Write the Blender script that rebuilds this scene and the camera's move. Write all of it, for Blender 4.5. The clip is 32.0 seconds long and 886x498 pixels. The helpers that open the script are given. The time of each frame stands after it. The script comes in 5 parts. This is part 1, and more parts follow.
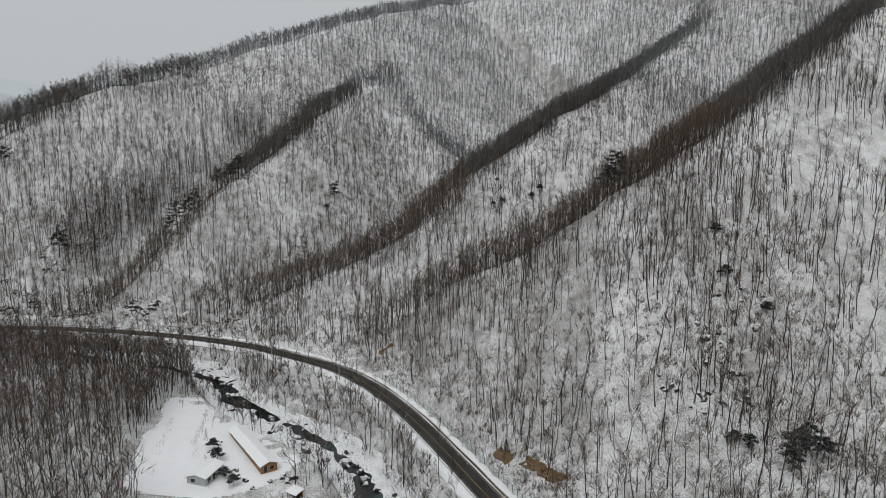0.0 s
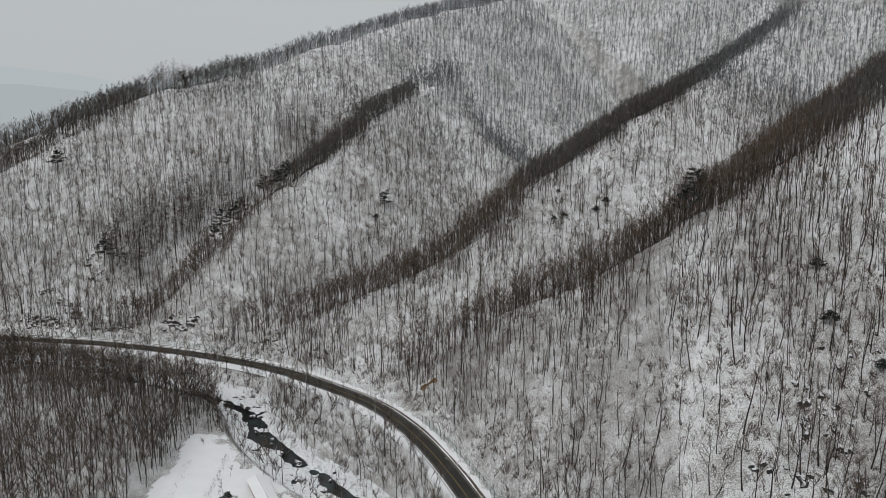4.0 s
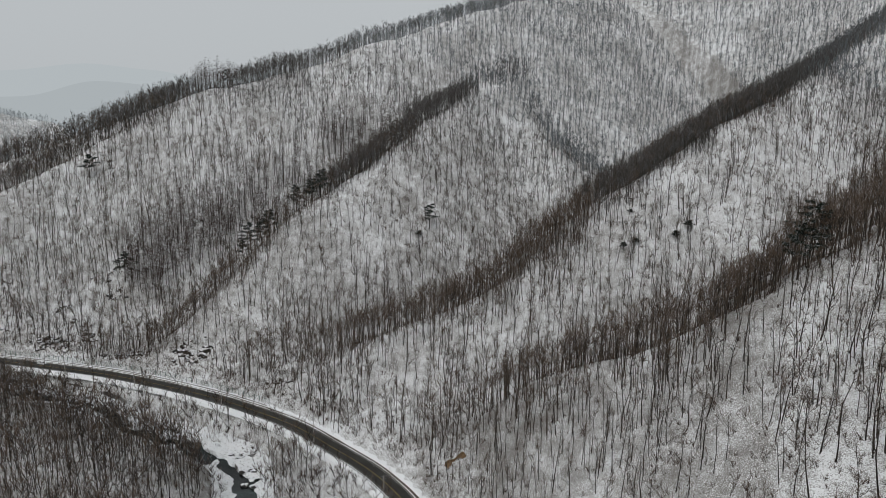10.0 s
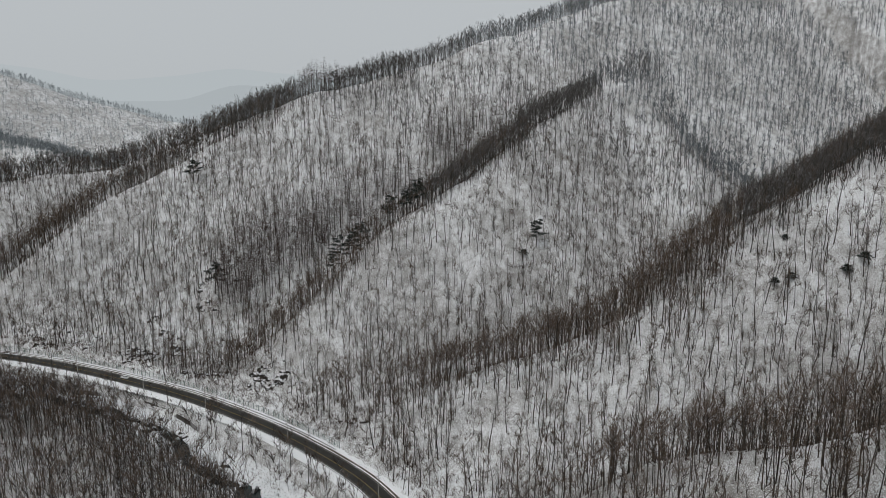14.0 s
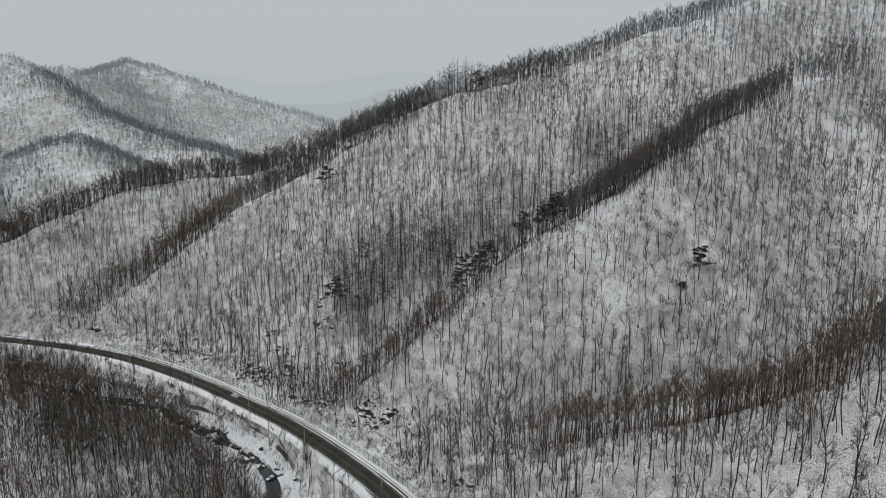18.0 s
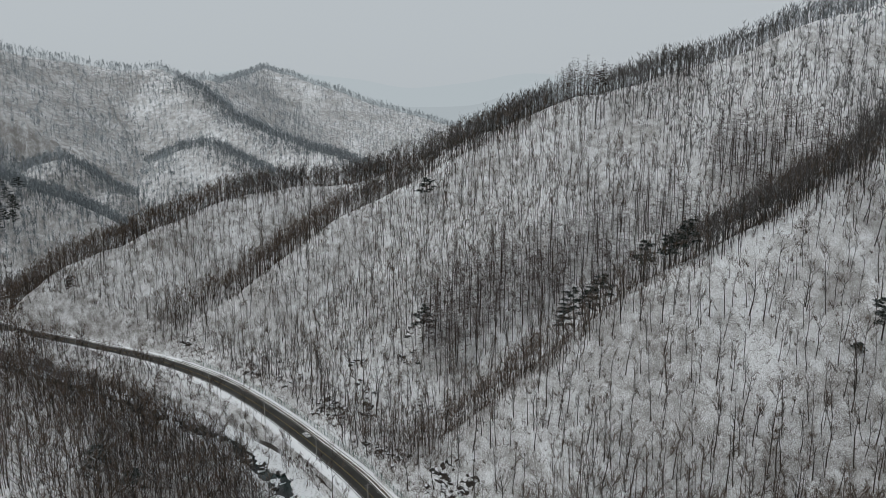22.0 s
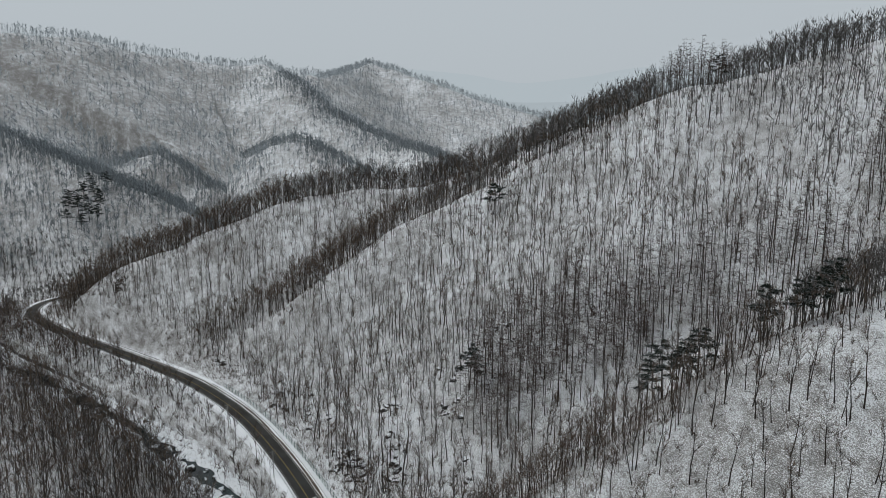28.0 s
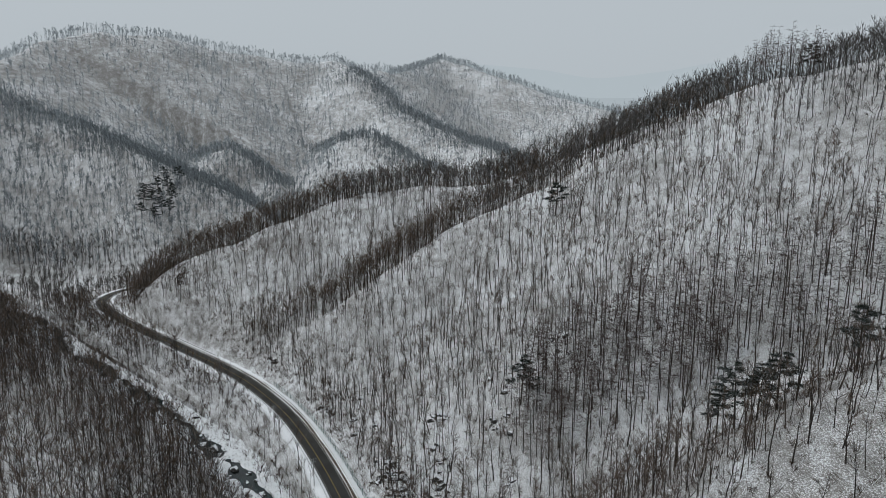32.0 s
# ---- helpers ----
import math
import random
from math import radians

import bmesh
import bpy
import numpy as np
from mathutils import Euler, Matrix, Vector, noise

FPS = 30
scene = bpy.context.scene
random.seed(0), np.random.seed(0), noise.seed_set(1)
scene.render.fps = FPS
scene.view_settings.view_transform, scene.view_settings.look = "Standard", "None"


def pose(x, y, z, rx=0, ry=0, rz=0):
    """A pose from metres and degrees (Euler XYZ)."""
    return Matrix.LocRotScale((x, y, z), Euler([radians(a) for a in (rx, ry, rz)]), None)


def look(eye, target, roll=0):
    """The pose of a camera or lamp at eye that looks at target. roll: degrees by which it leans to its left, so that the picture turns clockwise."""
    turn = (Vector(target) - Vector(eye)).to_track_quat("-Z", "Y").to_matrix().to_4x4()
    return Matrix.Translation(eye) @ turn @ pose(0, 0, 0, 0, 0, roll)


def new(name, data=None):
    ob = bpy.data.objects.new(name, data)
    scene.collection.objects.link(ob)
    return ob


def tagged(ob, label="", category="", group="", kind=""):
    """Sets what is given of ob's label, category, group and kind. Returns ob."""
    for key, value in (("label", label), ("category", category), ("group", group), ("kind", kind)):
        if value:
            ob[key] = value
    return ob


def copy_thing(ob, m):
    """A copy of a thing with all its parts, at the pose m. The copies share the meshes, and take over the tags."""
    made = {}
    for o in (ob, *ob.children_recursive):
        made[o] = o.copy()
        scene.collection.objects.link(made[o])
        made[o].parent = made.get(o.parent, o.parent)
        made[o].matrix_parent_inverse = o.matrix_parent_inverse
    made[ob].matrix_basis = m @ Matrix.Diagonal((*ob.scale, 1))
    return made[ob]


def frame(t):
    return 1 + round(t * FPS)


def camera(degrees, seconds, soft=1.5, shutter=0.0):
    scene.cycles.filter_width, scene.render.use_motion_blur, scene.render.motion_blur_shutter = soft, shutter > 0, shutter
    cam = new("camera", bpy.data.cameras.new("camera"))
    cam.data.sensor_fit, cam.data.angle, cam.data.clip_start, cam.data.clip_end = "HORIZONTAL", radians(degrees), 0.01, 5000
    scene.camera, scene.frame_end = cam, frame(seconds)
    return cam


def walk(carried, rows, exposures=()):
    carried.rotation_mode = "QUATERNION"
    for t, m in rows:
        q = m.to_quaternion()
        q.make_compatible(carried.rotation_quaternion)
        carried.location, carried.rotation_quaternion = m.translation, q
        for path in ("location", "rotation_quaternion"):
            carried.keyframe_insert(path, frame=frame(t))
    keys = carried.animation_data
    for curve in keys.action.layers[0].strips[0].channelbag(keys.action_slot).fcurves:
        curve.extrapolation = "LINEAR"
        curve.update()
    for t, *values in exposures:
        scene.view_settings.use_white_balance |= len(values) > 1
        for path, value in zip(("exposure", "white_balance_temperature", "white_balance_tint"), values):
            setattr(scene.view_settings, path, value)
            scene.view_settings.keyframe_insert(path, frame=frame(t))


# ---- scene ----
cam = camera(68.1, 32.0, soft=0.7)
METRES, EYE, TILT, LEAN, TURN = 320.0, 105.7, -9.8, 0.2, 0.0
SKY_STRENGTH, SUN_STRENGTH = 1.07, 1.08
ROWS = [
    (0.0, 0.0, 0.0, 0.0, 0.0, 0.0, -0.0),
    (0.5, 0.0024, 0.0119, 0.006, 0.94, -0.05, -0.2),
    (1.0, 0.0045, 0.0238, 0.0116, 1.81, -0.1, -0.37),
    (1.5, 0.0065, 0.0358, 0.0171, 2.58, -0.16, -0.47),
    (2.0, 0.0085, 0.0478, 0.0219, 3.22, -0.22, -0.57),
    (2.5, 0.0103, 0.0598, 0.0264, 3.86, -0.26, -0.69),
    (3.0, 0.0123, 0.0722, 0.0309, 4.49, -0.3, -0.83),
    (3.5, 0.0141, 0.0852, 0.0354, 5.01, -0.36, -0.95),
    (5.5, 0.0216, 0.1375, 0.0541, 7.02, -0.62, -1.62),
    (6.0, 0.0244, 0.1515, 0.059, 7.47, -0.68, -1.7),
    (6.5, 0.0271, 0.166, 0.0636, 7.9, -0.71, -1.74),
    (7.0, 0.0292, 0.1803, 0.0676, 8.31, -0.74, -1.8),
    (7.5, 0.0315, 0.1949, 0.0715, 8.74, -0.79, -1.91),
    (8.0, 0.0331, 0.2101, 0.0749, 9.16, -0.82, -1.99),
    (8.5, 0.0349, 0.2259, 0.0789, 9.63, -0.88, -2.04),
    (9.0, 0.0364, 0.242, 0.0827, 10.36, -0.95, -2.14),
    (9.5, 0.0382, 0.2587, 0.0865, 11.17, -0.98, -2.31),
    (10.0, 0.0392, 0.2754, 0.0911, 11.99, -1.04, -2.45),
    (10.5, 0.0399, 0.2927, 0.0954, 12.86, -1.06, -2.61),
    (11.0, 0.0402, 0.3097, 0.0998, 13.77, -1.11, -2.77),
    (11.5, 0.0409, 0.3274, 0.1041, 14.69, -1.16, -2.87),
    (12.0, 0.0408, 0.3453, 0.1084, 15.65, -1.2, -3.01),
    (12.5, 0.0399, 0.3634, 0.1128, 17.39, -1.29, -3.26),
    (13.0, 0.0388, 0.3816, 0.1165, 19.21, -1.4, -3.47),
    (13.5, 0.0377, 0.4, 0.12, 21.08, -1.55, -3.74),
    (14.0, 0.0353, 0.4179, 0.1241, 22.85, -1.66, -4.0),
    (14.5, 0.0329, 0.4361, 0.1281, 24.61, -1.86, -4.25),
    (16.5, 0.0165, 0.5072, 0.1434, 31.52, -2.34, -5.19),
    (17.0, 0.0113, 0.524, 0.1476, 33.17, -2.48, -5.38),
    (17.5, 0.0058, 0.5404, 0.1519, 34.81, -2.64, -5.61),
    (18.0, -0.0008, 0.5565, 0.1561, 36.43, -2.79, -5.84),
    (18.5, -0.0071, 0.5731, 0.1604, 38.06, -2.94, -6.04),
    (19.0, -0.0143, 0.5895, 0.1647, 39.6, -3.09, -6.23),
    (19.5, -0.0219, 0.6069, 0.169, 41.16, -3.2, -6.39),
    (20.0, -0.0307, 0.6237, 0.1735, 42.61, -3.32, -6.54),
    (20.5, -0.0396, 0.6402, 0.1783, 44.03, -3.49, -6.63),
    (21.0, -0.0488, 0.6562, 0.1814, 45.39, -3.57, -6.86),
    (21.5, -0.0579, 0.6713, 0.1851, 46.48, -3.72, -7.12),
    (22.0, -0.0665, 0.6881, 0.1901, 47.54, -3.93, -7.21),
    (22.5, -0.0755, 0.703, 0.1933, 48.38, -4.09, -7.36),
    (23.0, -0.0846, 0.7175, 0.1968, 49.09, -4.21, -7.53),
    (23.5, -0.0932, 0.7326, 0.2002, 49.88, -4.38, -7.64),
    (24.0, -0.1023, 0.7481, 0.2027, 50.67, -4.51, -7.76),
    (24.5, -0.112, 0.7642, 0.2055, 51.49, -4.62, -7.86),
    (25.0, -0.1211, 0.7796, 0.209, 52.35, -4.77, -7.95),
    (25.5, -0.1305, 0.7957, 0.2124, 53.22, -4.9, -8.05),
    (27.5, -0.1638, 0.8526, 0.22, 56.47, -5.49, -8.37),
    (28.0, -0.1708, 0.8642, 0.2214, 57.34, -5.61, -8.48),
    (28.5, -0.1767, 0.8747, 0.2231, 58.2, -5.77, -8.56),
    (29.0, -0.1823, 0.8845, 0.2242, 59.03, -5.93, -8.68),
    (29.5, -0.1878, 0.8929, 0.2258, 59.86, -6.1, -8.78),
    (30.0, -0.1923, 0.8987, 0.2266, 60.66, -6.25, -8.83),
    (30.5, -0.1958, 0.9036, 0.2273, 61.49, -6.43, -8.88),
    (31.0, -0.1983, 0.9064, 0.2276, 62.29, -6.59, -8.96),
    (31.5, -0.2006, 0.9076, 0.2274, 63.04, -6.75, -9.0),
    (32.0, -0.201, 0.9069, 0.2275, 63.7, -6.9, -9.06),
]
walk(cam, [(t, pose(0, 0, EYE, TILT, LEAN, TURN) @ pose(METRES * x, METRES * y, METRES * z, 90 + pitch, roll, yaw)) for t, x, y, z, yaw, pitch, roll in ROWS],
     [(0.0, -0.10, 6430.0, 9.0), (14.0, -0.10, 6390.0, 9.0), (20.0, -0.10, 6290.0, 8.0), (32.0, -0.10, 6110.0, 7.0)])

# ---- world and light: a bright overcast winter sky ----
world = bpy.data.worlds.new("overcast_sky")
scene.world = world
world.use_nodes = True
wn, wl = world.node_tree.nodes, world.node_tree.links
wn.clear()
w_out = wn.new("ShaderNodeOutputWorld")
w_bg = wn.new("ShaderNodeBackground")
w_sky = wn.new("ShaderNodeTexSky")
w_sky.sky_type, w_sky.sun_disc = "NISHITA", False
w_sky.sun_elevation, w_sky.sun_rotation = radians(58), radians(201)
w_sky.air_density, w_sky.dust_density, w_sky.ozone_density = 1.0, 6.0, 1.0
w_sat = wn.new("ShaderNodeHueSaturation")
w_sat.inputs["Saturation"].default_value = 0.22
w_sat.inputs["Value"].default_value = 0.10
w_mix = wn.new("ShaderNodeMix")
w_mix.data_type = "RGBA"
w_mix.inputs[0].default_value = 0.90
w_mix.inputs[7].default_value = (0.515, 0.537, 0.553, 1)
wl.new(w_sky.outputs[0], w_sat.inputs["Color"])
wl.new(w_sat.outputs[0], w_mix.inputs[6])
wl.new(w_mix.outputs[2], w_bg.inputs[0])
w_bg.inputs[1].default_value = SKY_STRENGTH
wl.new(w_bg.outputs[0], w_out.inputs[0])

sun_data = bpy.data.lights.new("sun", "SUN")
sun_data.energy, sun_data.angle, sun_data.color = SUN_STRENGTH, radians(35), (1.0, 0.97, 0.93)
sun = new("sun", sun_data)
sun.matrix_world = look((0, 0, 800), (180, 460, 0))


# ---- materials ----
def material(name, rough=0.9, metal=0.0):
    m = bpy.data.materials.new(name)
    m.use_nodes = True
    b = m.node_tree.nodes["Principled BSDF"]
    b.inputs["Roughness"].default_value, b.inputs["Metallic"].default_value = rough, metal
    b.inputs["Specular IOR Level"].default_value = 0.25
    return m, m.node_tree.nodes, m.node_tree.links, b


def tex_noise(nodes, links, coord, scale, detail=4.0, rough=0.55, stretch=None):
    t = nodes.new("ShaderNodeTexNoise")
    t.inputs["Scale"].default_value, t.inputs["Detail"].default_value, t.inputs["Roughness"].default_value = scale, detail, rough
    if stretch:
        mp = nodes.new("ShaderNodeMapping")
        mp.inputs["Scale"].default_value = stretch
        links.new(coord, mp.inputs[0])
        coord = mp.outputs[0]
    links.new(coord, t.inputs["Vector"])
    return t.outputs["Fac"]


def ramp(nodes, links, fac, stops):
    r = nodes.new("ShaderNodeValToRGB")
    while len(r.color_ramp.elements) < len(stops):
        r.color_ramp.elements.new(0.5)
    for e, (p, c) in zip(r.color_ramp.elements, stops):
        e.position, e.color = p, (c, c, c, 1) if isinstance(c, (int, float)) else (*c, 1)
    links.new(fac, r.inputs[0])
    return r.outputs[0]


def mixed(nodes, links, fac, a, b, blend="MIX"):
    m = nodes.new("ShaderNodeMix")
    m.data_type, m.blend_type = "RGBA", blend
    for sock, v in ((m.inputs[0], fac), (m.inputs[6], a), (m.inputs[7], b)):
        if isinstance(v, (int, float)):
            sock.default_value = v
        elif isinstance(v, tuple):
            sock.default_value = (*v, 1)
        else:
            links.new(v, sock)
    return m.outputs[2]


def bumped(nodes, links, b, height, strength, distance):
    n = nodes.new("ShaderNodeBump")
    n.inputs["Strength"].default_value, n.inputs["Distance"].default_value = strength, distance
    links.new(height, n.inputs["Height"])
    links.new(n.outputs[0], b.inputs["Normal"])


def plain(name, colour, vary=0.25, scale=3.0, rough=0.85, metal=0.0, bump=0.3, dist=0.02):
    """A surface of one colour with grain and blotches of real size."""
    m, n, l, b = material(name, rough, metal)
    co = n.new("ShaderNodeTexCoord").outputs["Object"]
    fine, wide = tex_noise(n, l, co, scale * 6), tex_noise(n, l, co, scale)
    dark = tuple(c * (1 - vary) for c in colour)
    light = tuple(min(1, c * (1 + vary)) for c in colour)
    c1 = mixed(n, l, wide, dark, light)
    c2 = mixed(n, l, ramp(n, l, fine, [(0.35, 0.0), (0.7, 1.0)]), c1, tuple(c * (1 - vary * 1.3) for c in colour))
    l.new(c2, b.inputs["Base Color"])
    if bump:
        bumped(n, l, b, fine, bump, dist)
    return m


def snow_ground():
    """Thin snow on a forest floor: leaf litter, grass and stones come through, more where it is steep."""
    m, n, l, b = material("thin_snow_on_leaf_litter", 0.75)
    g = n.new("ShaderNodeNewGeometry")
    co = g.outputs["Position"]
    fine = tex_noise(n, l, co, 2.9, 4.0, 0.74, (1.0, 1.0, 1.7))
    mid = tex_noise(n, l, co, 0.16, 4.0, 0.6)
    wide = tex_noise(n, l, co, 0.022, 3.0, 0.5)
    sep = n.new("ShaderNodeSeparateXYZ")
    l.new(g.outputs["Normal"], sep.inputs[0])
    steep = n.new("ShaderNodeMapRange")
    steep.inputs[1].default_value, steep.inputs[2].default_value = 0.95, 0.55
    l.new(sep.outputs[2], steep.inputs[0])
    south = n.new("ShaderNodeMath")
    south.operation = "MINIMUM"
    south.inputs[1].default_value = 0.0
    l.new(sep.outputs[1], south.inputs[0])
    total = None
    for src, w in ((fine, 1.0), (mid, 0.34), (wide, 0.22), (steep.outputs[0], 0.12), (south.outputs[0], 0.12)):
        mul = n.new("ShaderNodeMath")
        mul.operation = "MULTIPLY"
        mul.inputs[1].default_value = w
        l.new(src, mul.inputs[0])
        if total is None:
            total = mul.outputs[0]
        else:
            add = n.new("ShaderNodeMath")
            l.new(total, add.inputs[0])
            l.new(mul.outputs[0], add.inputs[1])
            total = add.outputs[0]
    sc = n.new("ShaderNodeMath")
    sc.operation = "MULTIPLY"
    sc.inputs[1].default_value = 0.5
    l.new(total, sc.inputs[0])
    bare = ramp(n, l, sc.outputs[0], [(0.361, 0.0), (0.391, 0.63), (0.466, 0.90)])
    litter = mixed(n, l, tex_noise(n, l, co, 2.3), (0.058, 0.049, 0.041), (0.165, 0.138, 0.108))
    white = mixed(n, l, mid, (0.80, 0.81, 0.825), (0.92, 0.92, 0.925))
    l.new(mixed(n, l, bare, white, litter), b.inputs["Base Color"])
    bumped(n, l, b, tex_noise(n, l, co, 0.85, 5.0, 0.7), 0.7, 0.7)
    return m


def clean_snow():
    m, n, l, b = material("clean_snow", 0.6)
    co = n.new("ShaderNodeNewGeometry").outputs["Position"]
    wide, fine = tex_noise(n, l, co, 0.25), tex_noise(n, l, co, 2.0, 6.0, 0.7)
    c = mixed(n, l, wide, (0.80, 0.81, 0.83), (0.90, 0.90, 0.91))
    l.new(mixed(n, l, ramp(n, l, fine, [(0.62, 0.0), (0.75, 0.6)]), c, (0.45, 0.42, 0.38)), b.inputs["Base Color"])
    bumped(n, l, b, fine, 0.35, 0.1)
    return m


def bark(name, dark, light, snow, level=(0.45, 0.8)):
    """Bark or twigs; a dusting of snow lies on what faces up."""
    m, n, l, b = material(name, 0.95)
    g = n.new("ShaderNodeNewGeometry")
    co = g.outputs["Position"]
    base = mixed(n, l, g.outputs["Random Per Island"], dark, light)
    base = mixed(n, l, tex_noise(n, l, co, 1.4), base, tuple(c * 0.6 for c in dark))
    sep = n.new("ShaderNodeSeparateXYZ")
    l.new(g.outputs["Normal"], sep.inputs[0])
    up = ramp(n, l, sep.outputs[2], [(level[0], 0.0), (level[1], snow)])
    l.new(mixed(n, l, up, base, (0.75, 0.76, 0.78)), b.inputs["Base Color"])
    return m


MAT_GROUND = snow_ground()
MAT_SNOW = clean_snow()
MAT_BARK = bark("grey_brown_bark", (0.030, 0.025, 0.021), (0.082, 0.067, 0.055), 0.4)
MAT_YOUNG_BARK = bark("brown_young_bark", (0.062, 0.047, 0.037), (0.125, 0.097, 0.077), 0.3)
# bark for the higher, farther crests: haze painted into its grey
MAT_HAZED_BARK = bark("hazed_grey_bark", (0.060, 0.057, 0.054), (0.115, 0.110, 0.104), 0.4)
MAT_TWIG = bark("brown_winter_twigs", (0.110, 0.077, 0.055), (0.225, 0.164, 0.118), 0.2)
MAT_TWIG_RED = bark("red_brown_larch_twigs", (0.050, 0.030, 0.023), (0.110, 0.066, 0.048), 0.15)
MAT_DARKTWIG = bark("dark_alder_twigs", (0.045, 0.036, 0.031), (0.100, 0.080, 0.067), 0.2)
# five twig colours, each paler with distance: aerial haze painted into them
MAT_HAZED_TWIG = bark("hazed_grey_twigs", (0.094, 0.086, 0.079), (0.175, 0.160, 0.147), 0.35)
MAT_FROST_HAZE = bark("frosted_hazed_twigs", (0.125, 0.128, 0.131), (0.215, 0.220, 0.225), 0.4)
MAT_PALEHAZE = bark("hazed_spur_twigs", (0.175, 0.196, 0.208), (0.27, 0.296, 0.310), 0.4)
MAT_SOFTHAZE = bark("pale_hazed_twigs", (0.25, 0.279, 0.295), (0.345, 0.380, 0.398), 0.4)
MAT_FARHAZE = bark("thickly_hazed_twigs", (0.45, 0.484, 0.505), (0.55, 0.584, 0.605), 0.3)
MAT_NEEDLE = bark("dark_pine_needles", (0.011, 0.018, 0.013), (0.034, 0.045, 0.030), 0.25)
MAT_ROCK = bark("dark_wet_rock_with_snow_on_top", (0.035, 0.033, 0.031), (0.085, 0.080, 0.074), 0.95)
MAT_SOIL = plain("bare_ochre_soil", (0.25, 0.165, 0.092), 0.6, 0.9, 0.95, bump=0.8, dist=0.15)
MAT_STEEL = plain("galvanised_steel", (0.33, 0.34, 0.34), 0.2, 4.0, 0.5, 0.7, 0.1)
MAT_GREEN_STEEL = plain("green_coated_steel", (0.10, 0.17, 0.15), 0.25, 4.0, 0.6, 0.2, 0.1)
MAT_CONCRETE = plain("weathered_concrete", (0.36, 0.35, 0.33), 0.25, 1.5, 0.9)
MAT_DIRT = plain("wet_brown_grit", (0.125, 0.098, 0.078), 0.45, 1.2, 0.9, bump=0.6, dist=0.05)
MAT_YELLOW = plain("worn_yellow_road_paint", (0.40, 0.29, 0.09), 0.35, 3.0, 0.7)
MAT_WHITE_LINE = plain("worn_white_road_paint", (0.42, 0.42, 0.40), 0.4, 3.0, 0.7)
MAT_WOOD = plain("orange_brown_timber", (0.33, 0.17, 0.08), 0.3, 2.0, 0.8)
MAT_DARK = plain("dark_opening", (0.02, 0.02, 0.022), 0.3, 2.0, 0.7)


def asphalt():
    m, n, l, b = material("damp_asphalt", 0.62)
    co = n.new("ShaderNodeNewGeometry").outputs["Position"]
    wide = tex_noise(n, l, co, 0.09, 4.0, 0.6)
    fine = tex_noise(n, l, co, 6.0, 4.0, 0.7)
    c = mixed(n, l, wide, (0.016, 0.016, 0.015), (0.030, 0.028, 0.025))
    l.new(mixed(n, l, ramp(n, l, fine, [(0.4, 0.0), (0.7, 0.5)]), c, (0.055, 0.051, 0.045)), b.inputs["Base Color"])
    l.new(ramp(n, l, wide, [(0.35, 0.42), (0.65, 0.75)]), b.inputs["Roughness"])
    bumped(n, l, b, fine, 0.25, 0.01)
    return m


def stream_water():
    m, n, l, b = material("dark_stream_water", 0.12)
    co = n.new("ShaderNodeNewGeometry").outputs["Position"]
    wide = tex_noise(n, l, co, 0.07, 3.0)
    l.new(mixed(n, l, ramp(n, l, wide, [(0.42, 0.0), (0.68, 1.0)]), (0.008, 0.010, 0.010), (0.025, 0.042, 0.040)), b.inputs["Base Color"])
    b.inputs["Specular IOR Level"].default_value = 0.4
    bumped(n, l, b, tex_noise(n, l, co, 1.2, 4.0), 0.25, 0.1)
    return m


MAT_ASPHALT, MAT_WATER = asphalt(), stream_water()


# ---- plan: valley lines and ridges (metres; the road lies at height 0) ----
def glide(points, step):
    """A smooth line through plan points, resampled at even steps."""
    p = np.array(points, float)
    p = np.vstack([2 * p[0] - p[1], p, 2 * p[-1] - p[-2]])
    out = []
    for a, b, c, d in zip(p, p[1:], p[2:], p[3:]):
        k = max(2, int(np.linalg.norm(c - b) / step))
        for u in np.linspace(0, 1, k, endpoint=False):
            out.append(0.5 * (2 * b + (c - a) * u + (2 * a - 5 * b + 4 * c - d) * u * u + (3 * b - 3 * c + d - a) * u ** 3))
    out.append(p[-2])
    return np.array(out)


ROAD_PLAN = [(70, -300), (66, -60), (52, 60), (33, 130), (10, 186), (-13, 236), (-33, 269), (-53, 291), (-78, 308.5), (-104, 324), (-148, 340), (-200, 351.5), (-240, 355.5),
             (-285, 357.5), (-330, 356), (-365, 350.5), (-400, 341), (-456, 319), (-505, 298), (-546, 284), (-576, 277), (-601, 283), (-617, 303), (-624, 335), (-632, 390), (-650, 470), (-690, 600)]
RIVER_PLAN = [(30, -300), (24, -60), (12, 60), (-2, 130), (-17, 180), (-29, 207), (-45, 227), (-68, 245), (-90, 268), (-110, 298), (-132, 309),
              (-170, 320), (-215, 335), (-260, 337), (-305, 330), (-338, 322), (-375, 309), (-425, 289), (-500, 259), (-560, 240), (-600, 222), (-645, 196), (-700, 160), (-760, 95), (-800, 0), (-830, -150)]
ROAD, RIVER = glide(ROAD_PLAN, 3.0), glide(RIVER_PLAN, 4.0)

